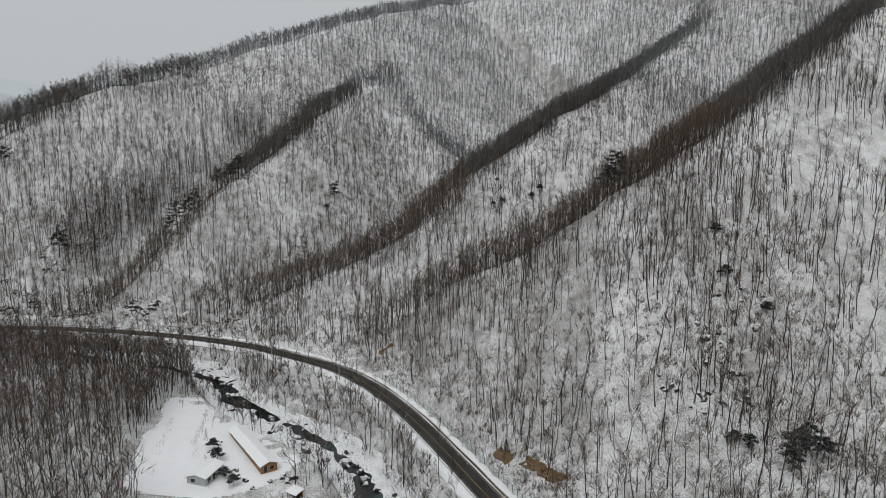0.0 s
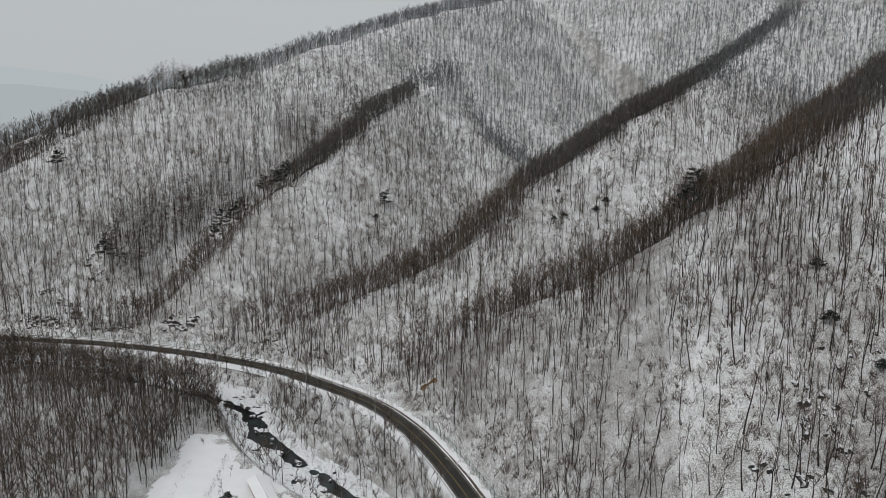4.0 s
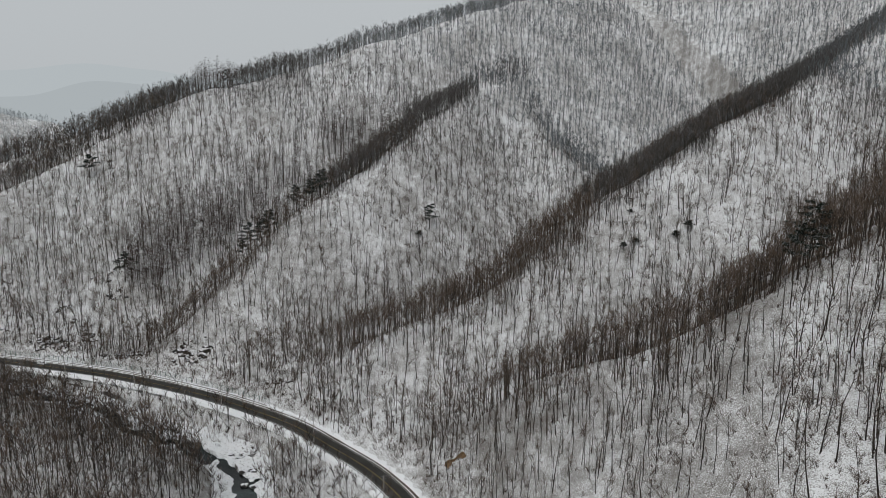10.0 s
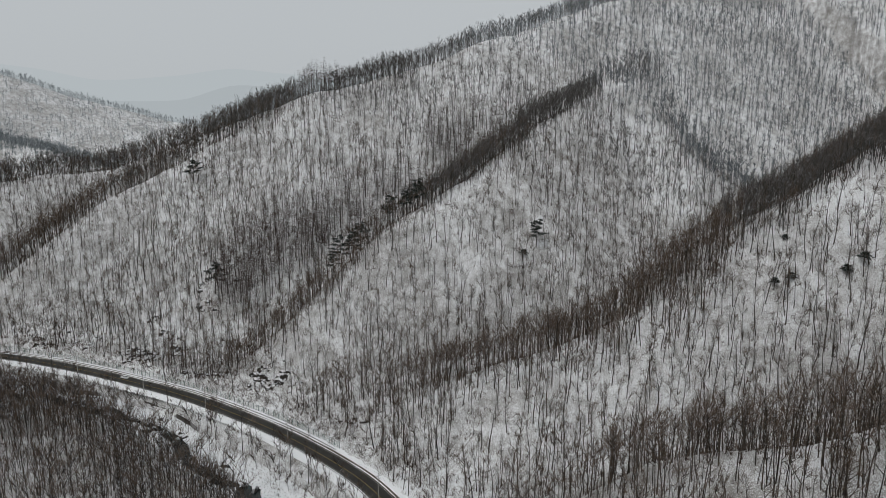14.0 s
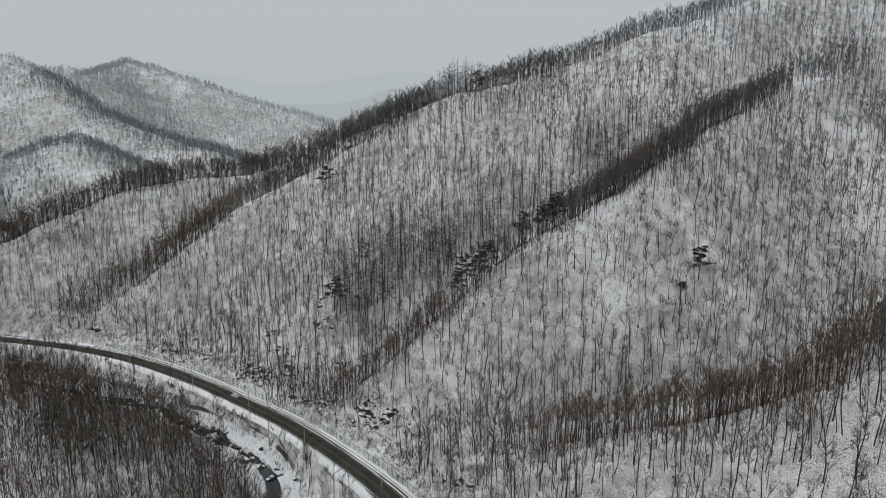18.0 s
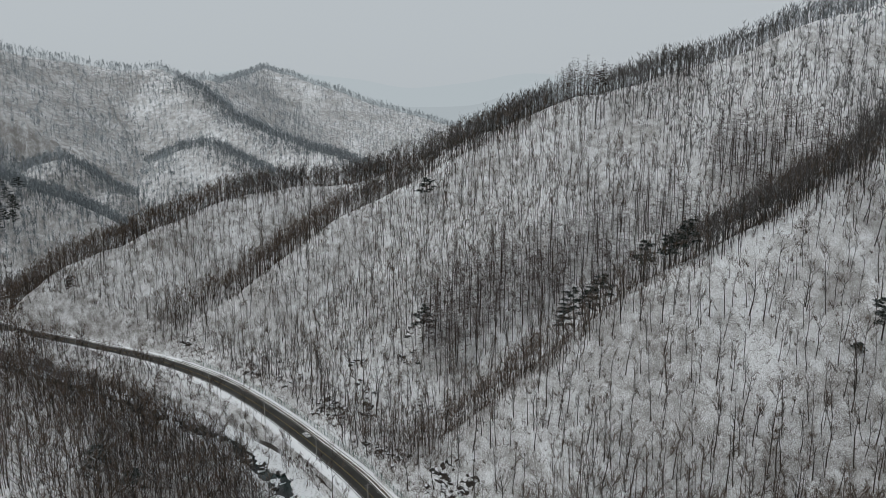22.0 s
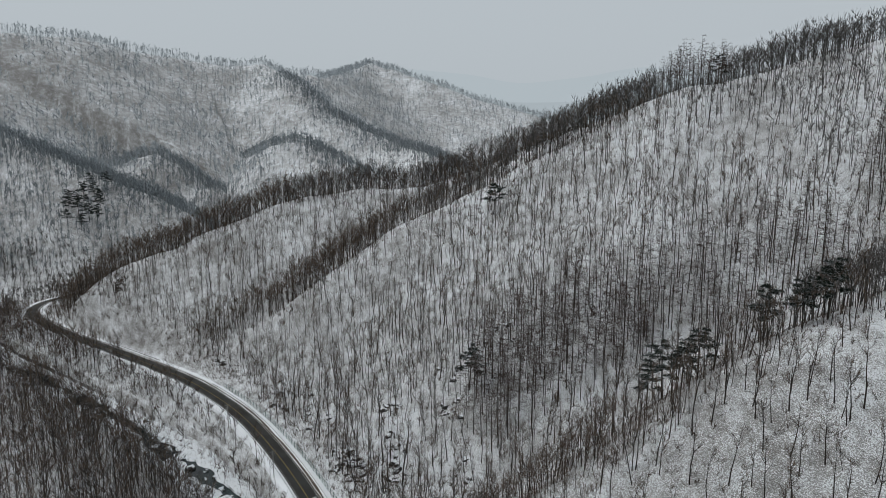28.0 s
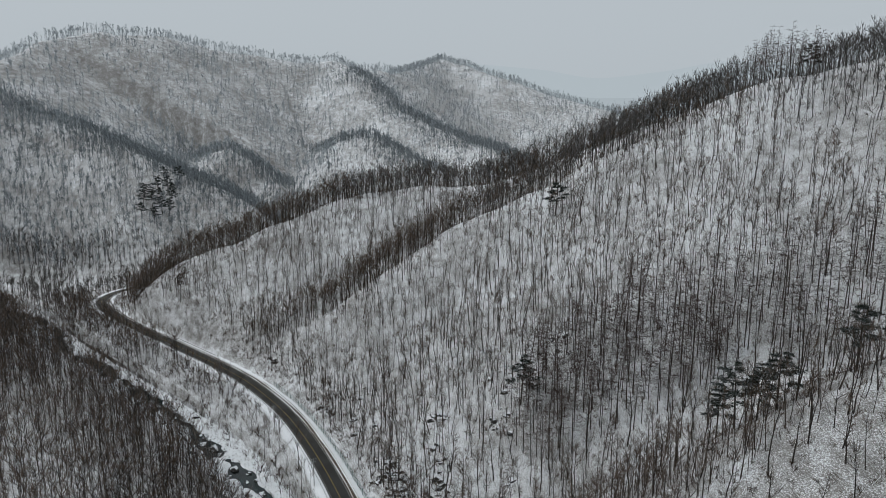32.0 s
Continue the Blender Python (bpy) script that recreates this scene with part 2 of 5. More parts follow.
# each ridge: flank slope, and crest points from its foot upwards
RIDGES = {
    "C": (0.70, [(-30, 312, 6), (-2, 310, 31), (36, 298, 53), (71, 290, 75), (109, 306, 95), (150, 332, 112), (195, 375, 136), (300, 470, 190), (450, 600, 250)]),
    "B": (0.68, [(-108, 367, 6), (-61, 389, 28), (-12, 407, 51), (16, 432, 71), (36, 458, 87), (67, 488, 106), (116, 553, 128), (190, 650, 165), (300, 800, 225), (400, 930, 275)]),
    "A": (0.80, [(-196, 368, 3), (-172, 405, 37), (-147, 451, 72), (-121, 516, 98), (-105, 588, 120), (-90, 640, 139), (-72, 688, 156), (-60, 715, 154), (-48, 745, 150)]),
    "K": (0.85, [(-70, 686, 152), (-52, 668, 138), (-34, 648, 122), (-16, 625, 104)]),
    "D": (0.82, [(-405, 372, 10), (-385, 415, 46), (-372, 450, 70), (-358, 480, 86), (-334, 512, 106), (-287, 585, 144)]),
    "E": (0.80, [(-540, 292, 6), (-518, 318, 30), (-502, 350, 48), (-487, 392, 66), (-472, 435, 80), (-452, 470, 86), (-424, 500, 90), (-380, 532, 107), (-287, 586, 144)]),
    "M": (0.72, [(-287, 585, 144), (-252, 622, 160), (-223, 657, 174), (-196, 678, 188), (-170, 722, 203), (-135, 785, 225), (-95, 870, 252), (-50, 980, 283), (30, 1130, 320), (300, 1100, 345), (480, 800, 310), (600, 400, 265), (560, 0, 210)]),
    "G": (0.62, [(-705, 446, 14), (-770, 388, 58), (-841, 318, 92), (-919, 244, 124), (-960, 160, 150), (-960, 0, 190)]),
    "H": (0.60, [(-900, -60, 180), (-1053, 175, 198), (-1155, 218, 235), (-1206, 288, 255), (-1253, 369, 260), (-1297, 460, 248), (-1311, 559, 240), (-1285, 666, 226), (-1359, 820, 224), (-1500, 950, 252), (-1598, 1043, 280), (-1750, 1200, 230)]),
    "H1": (0.60, [(-1285, 666, 236), (-1146, 682, 196), (-1038, 690, 147), (-913, 726, 106), (-799, 735, 92), (-700, 760, 60)]),
    "H2": (0.60, [(-1010, 556, 82), (-972, 582, 102), (-932, 606, 109), (-890, 618, 94), (-848, 628, 80), (-810, 638, 68)]),
    "H3": (0.60, [(-986, 380, 69), (-959, 398, 85), (-936, 422, 91), (-912, 444, 78), (-887, 462, 57)]),
    "P": (0.5, [(-1598, 1043, 280), (-1470, 1080, 246), (-1290, 1180, 178), (-1120, 1290, 128), (-1000, 1380, 100)]),
    "F": (0.26, [(-128, 208, 5), (-165, 240, 9), (-225, 272, 9), (-295, 284, 6), (-365, 268, 7), (-450, 226, 13), (-520, 186, 14), (-620, 120, 16)]),
    "S": (0.72, [(-900, 0, 200), (-600, -250, 170), (-250, -400, 150), (150, -500, 160), (400, -300, 190), (560, 0, 210)]),
}


def line_distance(x, y, line):
    """Distance to a plan line, the height on it (if it has one) and the side (plus: to its right)."""
    best = np.full(x.shape, 1e18)
    height, side = np.zeros(x.shape), np.zeros(x.shape)
    line = np.asarray(line, float)
    for a, b in zip(line, line[1:]):
        v = b[:2] - a[:2]
        u = np.clip(((x - a[0]) * v[0] + (y - a[1]) * v[1]) / (v @ v), 0, 1)
        dx, dy = x - a[0] - u * v[0], y - a[1] - u * v[1]
        d = dx * dx + dy * dy
        m = d < best
        best = np.where(m, d, best)
        side = np.where(m, np.sign(dx * v[1] - dy * v[0]), side)
        if line.shape[1] > 2:
            height = np.where(m, a[2] + u * (b[2] - a[2]), height)
    return np.sqrt(best), height, side


def lattice(i, j, seed):
    n = (i.astype(np.int64) * 374761393 + j.astype(np.int64) * 668265263 + seed * 1442695041) & 0x7FFFFFFF
    n = ((n ^ (n >> 13)) * 1274126177) & 0x7FFFFFFF
    return ((n ^ (n >> 16)) & 0xFFFF) / 32767.5 - 1


def rolling(x, y, size, seed):
    """Smooth value noise from -1 to 1."""
    u, v = x / size, y / size
    i, j = np.floor(u), np.floor(v)
    f, g = u - i, v - j
    f, g = f * f * (3 - 2 * f), g * g * (3 - 2 * g)
    a, b = lattice(i, j, seed), lattice(i + 1, j, seed)
    c, d = lattice(i, j + 1, seed), lattice(i + 1, j + 1, seed)
    return (a * (1 - f) + b * f) * (1 - g) + (c * (1 - f) + d * f) * g


def ease(a, b, v):
    u = np.clip((v - a) / (b - a), 0, 1)
    return u * u * (3 - 2 * u)


COARSE_ROAD, COARSE_RIVER = glide(ROAD_PLAN, 12.0), glide(RIVER_PLAN, 12.0)


def terrain(x, y):
    """Height of the ground, with distance and side to road and river."""
    x, y = np.asarray(x, float), np.asarray(y, float)
    dr, _, sr = line_distance(x, y, COARSE_ROAD)
    dv, _, sv = line_distance(x, y, COARSE_RIVER)
    up = sr > 0
    near = np.where(up, 1.5 + 0.10 * np.minimum(dr, 150), -4.2 + 0.05 * np.clip(dv - 14, 0, 130) * (sv < 0))
    yard = ease(62, 30, np.hypot(x + 78, y - 225))
    near = near * (1 - yard) + np.where(up, near, -3.2) * yard
    total = np.exp(near / 4.0)
    for slope, crest in RIDGES.values():
        d, h, _ = line_distance(x, y, crest)
        total = total + np.exp(np.minimum((h - slope * (np.sqrt(d * d + 90) - 9.5)) / 4.0, 120))
    z = 4.0 * np.log(total)
    rough = ease(8, 40, dr) * ease(8, 30, dv) * (1 - yard)
    z = z + rough * (2.6 * rolling(x, y, 46, 3) + 1.3 * rolling(x, y, 19, 5)) + ease(8, 16, dr) * (1 - yard) * 0.5 * rolling(x, y, 8, 7)
    bank = np.where(up, ease(14, 6.8, dr), ease(11, 5.2, dr))
    z = z * (1 - bank) + (-0.12) * bank
    bed = ease(15, 8, dv) * ease(7, 12, dr)
    z = z * (1 - bed) + (-6.4) * bed
    return z, dr, sr, dv, sv


def ground(x, y):
    return terrain(np.array([float(x)]), np.array([float(y)]))[0][0]


def mesh_from(name, verts, faces, mats, index=None, smooth=False):
    """A mesh from arrays; faces are all triangles or all quads."""
    me = bpy.data.meshes.new(name)
    verts, faces = np.asarray(verts, np.float32), np.asarray(faces, np.int32)
    k = faces.shape[1]
    me.vertices.add(len(verts))
    me.vertices.foreach_set("co", verts.ravel())
    me.loops.add(faces.size)
    me.loops.foreach_set("vertex_index", faces.ravel())
    me.polygons.add(len(faces))
    me.polygons.foreach_set("loop_start", np.arange(0, faces.size, k, dtype=np.int32))
    if index is not None:
        me.polygons.foreach_set("material_index", np.asarray(index, np.int32))
    for m in mats:
        me.materials.append(m)
    me.update(calc_edges=True)
    me.polygons.foreach_set("use_smooth", np.full(len(faces), smooth))
    return me


# ---- the ground: one sheet out to the horizon ----
def spread(stops):
    out = []
    for (a, s), (b, _) in zip(stops, stops[1:]):
        out += list(np.linspace(a, b, max(1, int(round((b - a) / s))), endpoint=False))
    return np.array(out + [stops[-1][0]])


gx = spread([(-4300, 300), (-2000, 60), (-1700, 14), (-660, 4.2), (140, 8), (320, 30), (700, 300), (4300, 300)])
gy = spread([(-4300, 300), (-800, 60), (60, 12), (150, 4.0), (620, 7), (960, 18), (1300, 120), (2000, 300), (4300, 300)])
GX, GY = np.meshgrid(gx, gy)
GZ, _, _, G_RIVER, _ = terrain(GX, GY)
GZ = GZ - 2.6 * ease(18, 13.5, G_RIVER)
nx, ny = len(gx), len(gy)
quad = (np.arange(ny - 1)[:, None] * nx + np.arange(nx - 1)[None, :]).ravel()
ground_faces = np.stack([quad, quad + 1, quad + nx + 1, quad + nx], 1)
ground_sheet = new("ground", mesh_from("ground", np.stack([GX.ravel(), GY.ravel(), GZ.ravel()], 1), ground_faces, [MAT_GROUND], smooth=True))
tagged(ground_sheet, "steep valley ground under thin patchy snow with leaf litter", "ground", kind="structure")


# ---- road, verges and river ----
def normals(line):
    t = np.gradient(line, axis=0)
    t /= np.linalg.norm(t, axis=1)[:, None]
    return np.stack([t[:, 1], -t[:, 0]], 1)


def strip(name, line, profile, mats, index=None, wobble=0.0, seed=1):
    """Sweeps a cross-section of (offset to the right, height) along a plan line."""
    nn = normals(line)
    rows = []
    for k, (o, h) in enumerate(profile):
        off = o + wobble * rolling(np.arange(len(line)) * 1.0, np.full(len(line), k * 9.0), 3.1, seed)
        rows.append(np.column_stack([line + nn * off[:, None], np.full(len(line), h)]))
    v = np.stack(rows, 1).reshape(-1, 3)
    c = len(profile)
    q = (np.arange(len(line) - 1)[:, None] * c + np.arange(c - 1)[None, :]).ravel()
    f = np.stack([q, q + 1, q + c + 1, q + c], 1)
    ix = None if index is None else np.tile(index, len(line) - 1)
    return mesh_from(name, v, f, mats, ix)


road = tagged(new("road", strip("road", ROAD, [(-3.5, -0.5), (-3.1, 0.02), (0, 0.09), (3.7, 0.02), (3.9, -0.5)], [MAT_ASPHALT])),
              "damp dark asphalt two-lane road cleared of snow", "road", kind="structure")


# ---- woods ----
def tube(path, radii, sides=3):
    path, radii = np.asarray(path, float), np.asarray(radii, float)
    v, f = [], []
    for i, (p, r) in enumerate(zip(path, radii)):
        d = path[min(i + 1, len(path) - 1)] - path[max(i - 1, 0)]
        d = d / (np.linalg.norm(d) + 1e-9)
        a = np.cross(d, (1, 0, 0) if abs(d[0]) < 0.8 else (0, 1, 0))
        a /= np.linalg.norm(a)
        b = np.cross(d, a)
        for k in range(sides):
            w = 2 * math.pi * k / sides
            v.append(p + r * (a * math.cos(w) + b * math.sin(w)))
        if i:
            o = (i - 1) * sides
            for k in range(sides):
                k2 = (k + 1) % sides
                f += [(o + k, o + k2, o + sides + k2), (o + k, o + sides + k2, o + sides + k)]
    return np.array(v), np.array(f)


class Sprig:
    """Collects the tubes and twigs of one tree, wood and twigs apart."""

    def __init__(self):
        self.v, self.f, self.m, self.n = [], [], [], 0

    def add(self, v, f, m):
        self.v.append(v)
        self.f.append(f + self.n)
        self.m.append(np.full(len(f), m))
        self.n += len(v)

    def stem(self, path, radii, m=0, sides=3):
        self.add(*tube(path, radii, sides), m)

    def twig(self, p, d, width, rng, m=1):
        w = np.cross(d, rng.normal(size=3))
        w *= width / (np.linalg.norm(w) + 1e-9)
        self.add(np.array([p - w, p + w, p + d]), np.array([(0, 1, 2)]), m)

    def done(self):
        return np.vstack(self.v), np.vstack(self.f), np.concatenate(self.m)


def unit(v):
    return v / (np.linalg.norm(v) + 1e-9)


def broadleaf(rng, height, limbs=8, twigs=110, wide=0.05, sides=3, spread_out=1.0, fork=0.5):
    """A leafless tree: bent trunk, rising limbs, branches and fine twigs."""
    s = Sprig()
    stems = 2 if rng.random() < fork * 0.4 else 1
    tips = []
    for _ in range(stems):
        lean = rng.normal(0, 0.05, 2) + (rng.normal(0, 0.12, 2) if stems > 1 else 0)
        k = 6
        path = np.zeros((k, 3))
        for i in range(1, k):
            path[i] = path[i - 1] + np.array([lean[0] + rng.normal(0, 0.045), lean[1] + rng.normal(0, 0.045), 1.0]) * height / (k - 1)
        path[0, 2] -= 0.6
        r0 = height * 0.0105 * (0.8 if stems > 1 else 1)
        s.stem(path, [r0 * 1.25, r0, r0 * 0.8, r0 * 0.58, r0 * 0.36, r0 * 0.1], 0, sides)
        lo = rng.uniform(0.34, 0.5)
        for j in range(limbs // stems):
            u = lo + (0.95 - lo) * (j + rng.random()) / max(1, limbs // stems)
            q = u * (k - 1)
            i = min(int(q), k - 2)
            base = path[i] + (path[i + 1] - path[i]) * (q - i)
            az = rng.uniform(0, 2 * math.pi)
            ln = height * rng.uniform(0.16, 0.30) * (1.25 - u * 0.75) * spread_out
            out = np.array([math.cos(az), math.sin(az), 0])
            d1 = unit(out * rng.uniform(0.6, 1.0) + np.array([0, 0, rng.uniform(0.6, 1.1)]))
            d2 = unit(out * rng.uniform(0.3, 0.8) + np.array([0, 0, 1.0]))
            p1 = base + d1 * ln * 0.5
            p2 = p1 + d2 * ln * 0.6
            rl = r0 * (1.05 - u) * 0.62 + 0.02
            s.stem([base, p1, p2], [rl, rl * 0.6, 0.012], 0)
            tips.append((base, p1, p2, ln))
            for b in range(2):
                c0 = base + (p1 - base) * rng.uniform(0.4, 1.0) if b else p1
                dd = unit(d1 + rng.normal(0, 0.5, 3) + np.array([0, 0, 0.35]))
                c1 = c0 + dd * ln * rng.uniform(0.35, 0.55)
                s.stem([c0, c1], [rl * 0.42, 0.01], 0)
                tips.append((c0, (c0 + c1) / 2, c1, ln * 0.6))
        tips.append((path[3], path[4], path[5], height * 0.2))
    for _ in range(twigs):
        b0, b1, b2, ln = tips[rng.integers(len(tips))]
        u = rng.random()
        p = b1 + (b2 - b1) * u if rng.random() < 0.75 else b0 + (b1 - b0) * u
        d = unit(unit(b2 - b1) + rng.normal(0, 0.55, 3) + np.array([0, 0, 0.3])) * rng.uniform(0.7, 1.9) * (0.6 + height / 40)
        s.twig(p, d, wide * rng.uniform(0.35, 0.6), rng)
    return s.done()


def larch(rng, height, tiers=24, wide=0.085):
    """A bare larch: straight mast with many short level branches."""
    s = Sprig()
    top = np.array([rng.normal(0, 0.25), rng.normal(0, 0.25), height])
    r0 = height * 0.0075
    s.stem([(0, 0, -0.6), top * 0.35, top * 0.7, top], [r0 * 1.2, r0 * 0.85, r0 * 0.5, 0.02], 0, 4)
    for i in range(tiers):
        u = 0.36 + 0.62 * (i + rng.random()) / tiers
        for _ in range(2):
            az = rng.uniform(0, 2 * math.pi)
            ln = height * 0.17 * (1.12 - u) * rng.uniform(0.7, 1.2) + 0.7
            base = top * u
            d = np.array([math.cos(az), math.sin(az), rng.uniform(-0.1, 0.35)]) * ln
            s.stem([base, base + d], [0.035, 0.008], 1)
            for _ in range(5):
                q = base + d * rng.uniform(0.25, 0.95)
                s.twig(q, unit(d + rng.normal(0, 0.7, 3) * ln) * rng.uniform(0.8, 1.6), wide * 0.8, rng)
    return s.done()


def pine(rng, height, wide=1.0, tufts=20):
    """A pine with a bare lower trunk and flat plates of needle tufts."""
    s = Sprig()
    bend = rng.normal(0, 0.06, 2)
    path = [np.array([bend[0] * h * height, bend[1] * h * height, h * height - (0.6 if h == 0 else 0)]) for h in (0, 0.3, 0.6, 0.85, 1.0)]
    r0 = height * 0.014
    s.stem(path, [r0 * 1.2, r0, r0 * 0.7, r0 * 0.35, 0.03], 0, 6)
    for i in range(15):
        u = 0.42 + 0.57 * (i + rng.random() * 0.6) / 15
        base = np.array([bend[0] * u * height, bend[1] * u * height, u * height])
        az = i * 2.4 + rng.normal(0, 0.4)
        ln = height * 0.44 * (1.25 - u) * rng.uniform(0.75, 1.2) * wide
        d = np.array([math.cos(az), math.sin(az), rng.uniform(-0.05, 0.3)]) * ln
        s.stem([base, base + d * 0.6, base + d + np.array([0, 0, ln * 0.08])], [r0 * 0.3, r0 * 0.18, 0.02], 0)
        for _ in range(tufts):
            q = base + d * rng.uniform(0.35, 1.05) + rng.normal(0, 0.13 * ln, 3) * np.array([1, 1, 0.35])
            for _ in range(11):
                nd = unit(rng.normal(0, 1, 3) * np.array([1, 1, 0.45]) + np.array([0, 0, 0.25])) * rng.uniform(0.6, 1.1)
                s.twig(q, nd, 0.15, rng)
    return s.done()


def far_tree(rng, height, wide=0.24, count=9):
    s = Sprig()
    r = height * 0.012
    s.stem([(0, 0, -0.5), (rng.normal(0, 0.3), rng.normal(0, 0.3), height * 0.85)], [r, r * 0.3], 0)
    for _ in range(count):
        p = np.array([0, 0, height * rng.uniform(0.35, 0.8)])
        az = rng.uniform(0, 2 * math.pi)
        d = np.array([math.cos(az) * rng.uniform(0.4, 1), math.sin(az) * rng.uniform(0.4, 1), rng.uniform(0.5, 1.5)]) * height * rng.uniform(0.10, 0.2)
        s.twig(p, d, wide, rng)
        s.twig(p + d * 0.5, unit(d + rng.normal(0, 1, 3)) * height * 0.14, wide, rng)
    return s.done()


def shrub(rng, size):
    s = Sprig()
    for _ in range(7):
        az = rng.uniform(0, 2 * math.pi)
        d = np.array([math.cos(az) * rng.uniform(0.2, 0.8), math.sin(az) * rng.uniform(0.2, 0.8), 1]) * size * rng.uniform(0.6, 1.1)
        p = np.array([rng.normal(0, 0.12), rng.normal(0, 0.12), -0.1]) * size
        s.twig(p, d, 0.065, rng, 0)
        for _ in range(2):
            q = p + d * rng.uniform(0.3, 0.8)
            s.twig(q, unit(d + rng.normal(0, 0.8, 3) * size) * size * rng.uniform(0.35, 0.7), 0.055, rng, 1)
    return s.done()


def planted(name, sprigs, px, py, pz, rng, mats, low=0.8, high=1.2, lean=0.03):
    """Joins many standing copies of a few sprigs into one mesh."""
    vs, fs, ms, n = [], [], [], 0
    pick = rng.integers(0, len(sprigs), len(px))
    for k, (v, f, m) in enumerate(sprigs):
        w = np.nonzero(pick == k)[0]
        if not len(w):
            continue
        az, sc = rng.uniform(0, 2 * math.pi, len(w)), rng.uniform(low, high, len(w))
        sh = rng.normal(0, lean, (len(w), 2))
        c, s = np.cos(az)[:, None], np.sin(az)[:, None]
        wide = (sc * rng.uniform(0.85, 1.15, len(w)))[:, None]
        zz = v[None, :, 2] * sc[:, None]
        xx = (v[None, :, 0] * c - v[None, :, 1] * s) * wide + zz * sh[:, :1] + px[w][:, None]
        yy = (v[None, :, 0] * s + v[None, :, 1] * c) * wide + zz * sh[:, 1:] + py[w][:, None]
        vs.append(np.stack([xx, yy, zz + pz[w][:, None]], 2).reshape(-1, 3))
        fs.append((f[None] + (np.arange(len(w)) * len(v))[:, None, None]).reshape(-1, 3) + n)
        ms.append(np.tile(m, len(w)))
        n += len(w) * len(v)
    return mesh_from(name, np.vstack(vs), np.vstack(fs), mats, np.concatenate(ms))


def scatter(x0, x1, y0, y1, step, rng):
    ax, ay = np.meshgrid(np.arange(x0, x1, step), np.arange(y0, y1, step))
    ax = ax.ravel() + rng.uniform(-0.48, 0.48, ax.size) * step
    ay = ay.ravel() + rng.uniform(-0.48, 0.48, ay.size) * step
    return ax, ay


def light_tree(rng, height, limbs=6, twigs=76, wide=0.085, spread_out=1.0, low=0.36):
    """A leafless tree for the depth of the forest, with few faces."""
    s = Sprig()
    lean = rng.normal(0, 0.045, 2)
    path = np.array([(lean[0] * u * height + rng.normal(0, 0.24) * (u > 0), lean[1] * u * height + rng.normal(0, 0.24) * (u > 0), u * height - 0.5 * (u == 0)) for u in (0, 0.4, 0.72, 1.0)])
    r0 = height * 0.0082
    s.stem(path, [r0 * 1.2, r0 * 0.85, r0 * 0.5, 0.02], 0)
    tips = [(path[2], path[3] - path[2])]
    for j in range(limbs):
        u = low + (0.92 - low) * (j + rng.random()) / limbs
        base = path[1] + (path[2] - path[1]) * (u - 0.4) / 0.32 if u < 0.72 else path[2] + (path[3] - path[2]) * (u - 0.72) / 0.28
        az = rng.uniform(0, 2 * math.pi)
        ln = height * rng.uniform(0.26, 0.46) * (1.25 - u * 0.8) * spread_out
        d = unit(np.array([math.cos(az), math.sin(az), rng.uniform(0.8, 1.8)])) * ln
        s.twig(base, d, 0.115, rng, 0)
        tips.append((base + d * 0.3, d * 0.7))
        for _ in range(2):
            q = base + d * rng.uniform(0.3, 0.7)
            d2 = unit(unit(d) + rng.normal(0, 0.45, 3) + np.array([0, 0, 0.25])) * ln * rng.uniform(0.4, 0.6)
            s.twig(q, d2, 0.075, rng, 0)
            tips.append((q, d2))
    for _ in range(twigs):
        p, d = tips[rng.integers(len(tips))]
        way = unit(unit(d) + rng.normal(0, 0.36, 3) + np.array([0, 0, 0.3]))
        s.twig(p + d * rng.uniform(0.15, 0.95), way * rng.uniform(1.2, 3.3) * (0.5 + height / 30), wide * rng.uniform(0.4, 0.65), rng)
    return s.done()


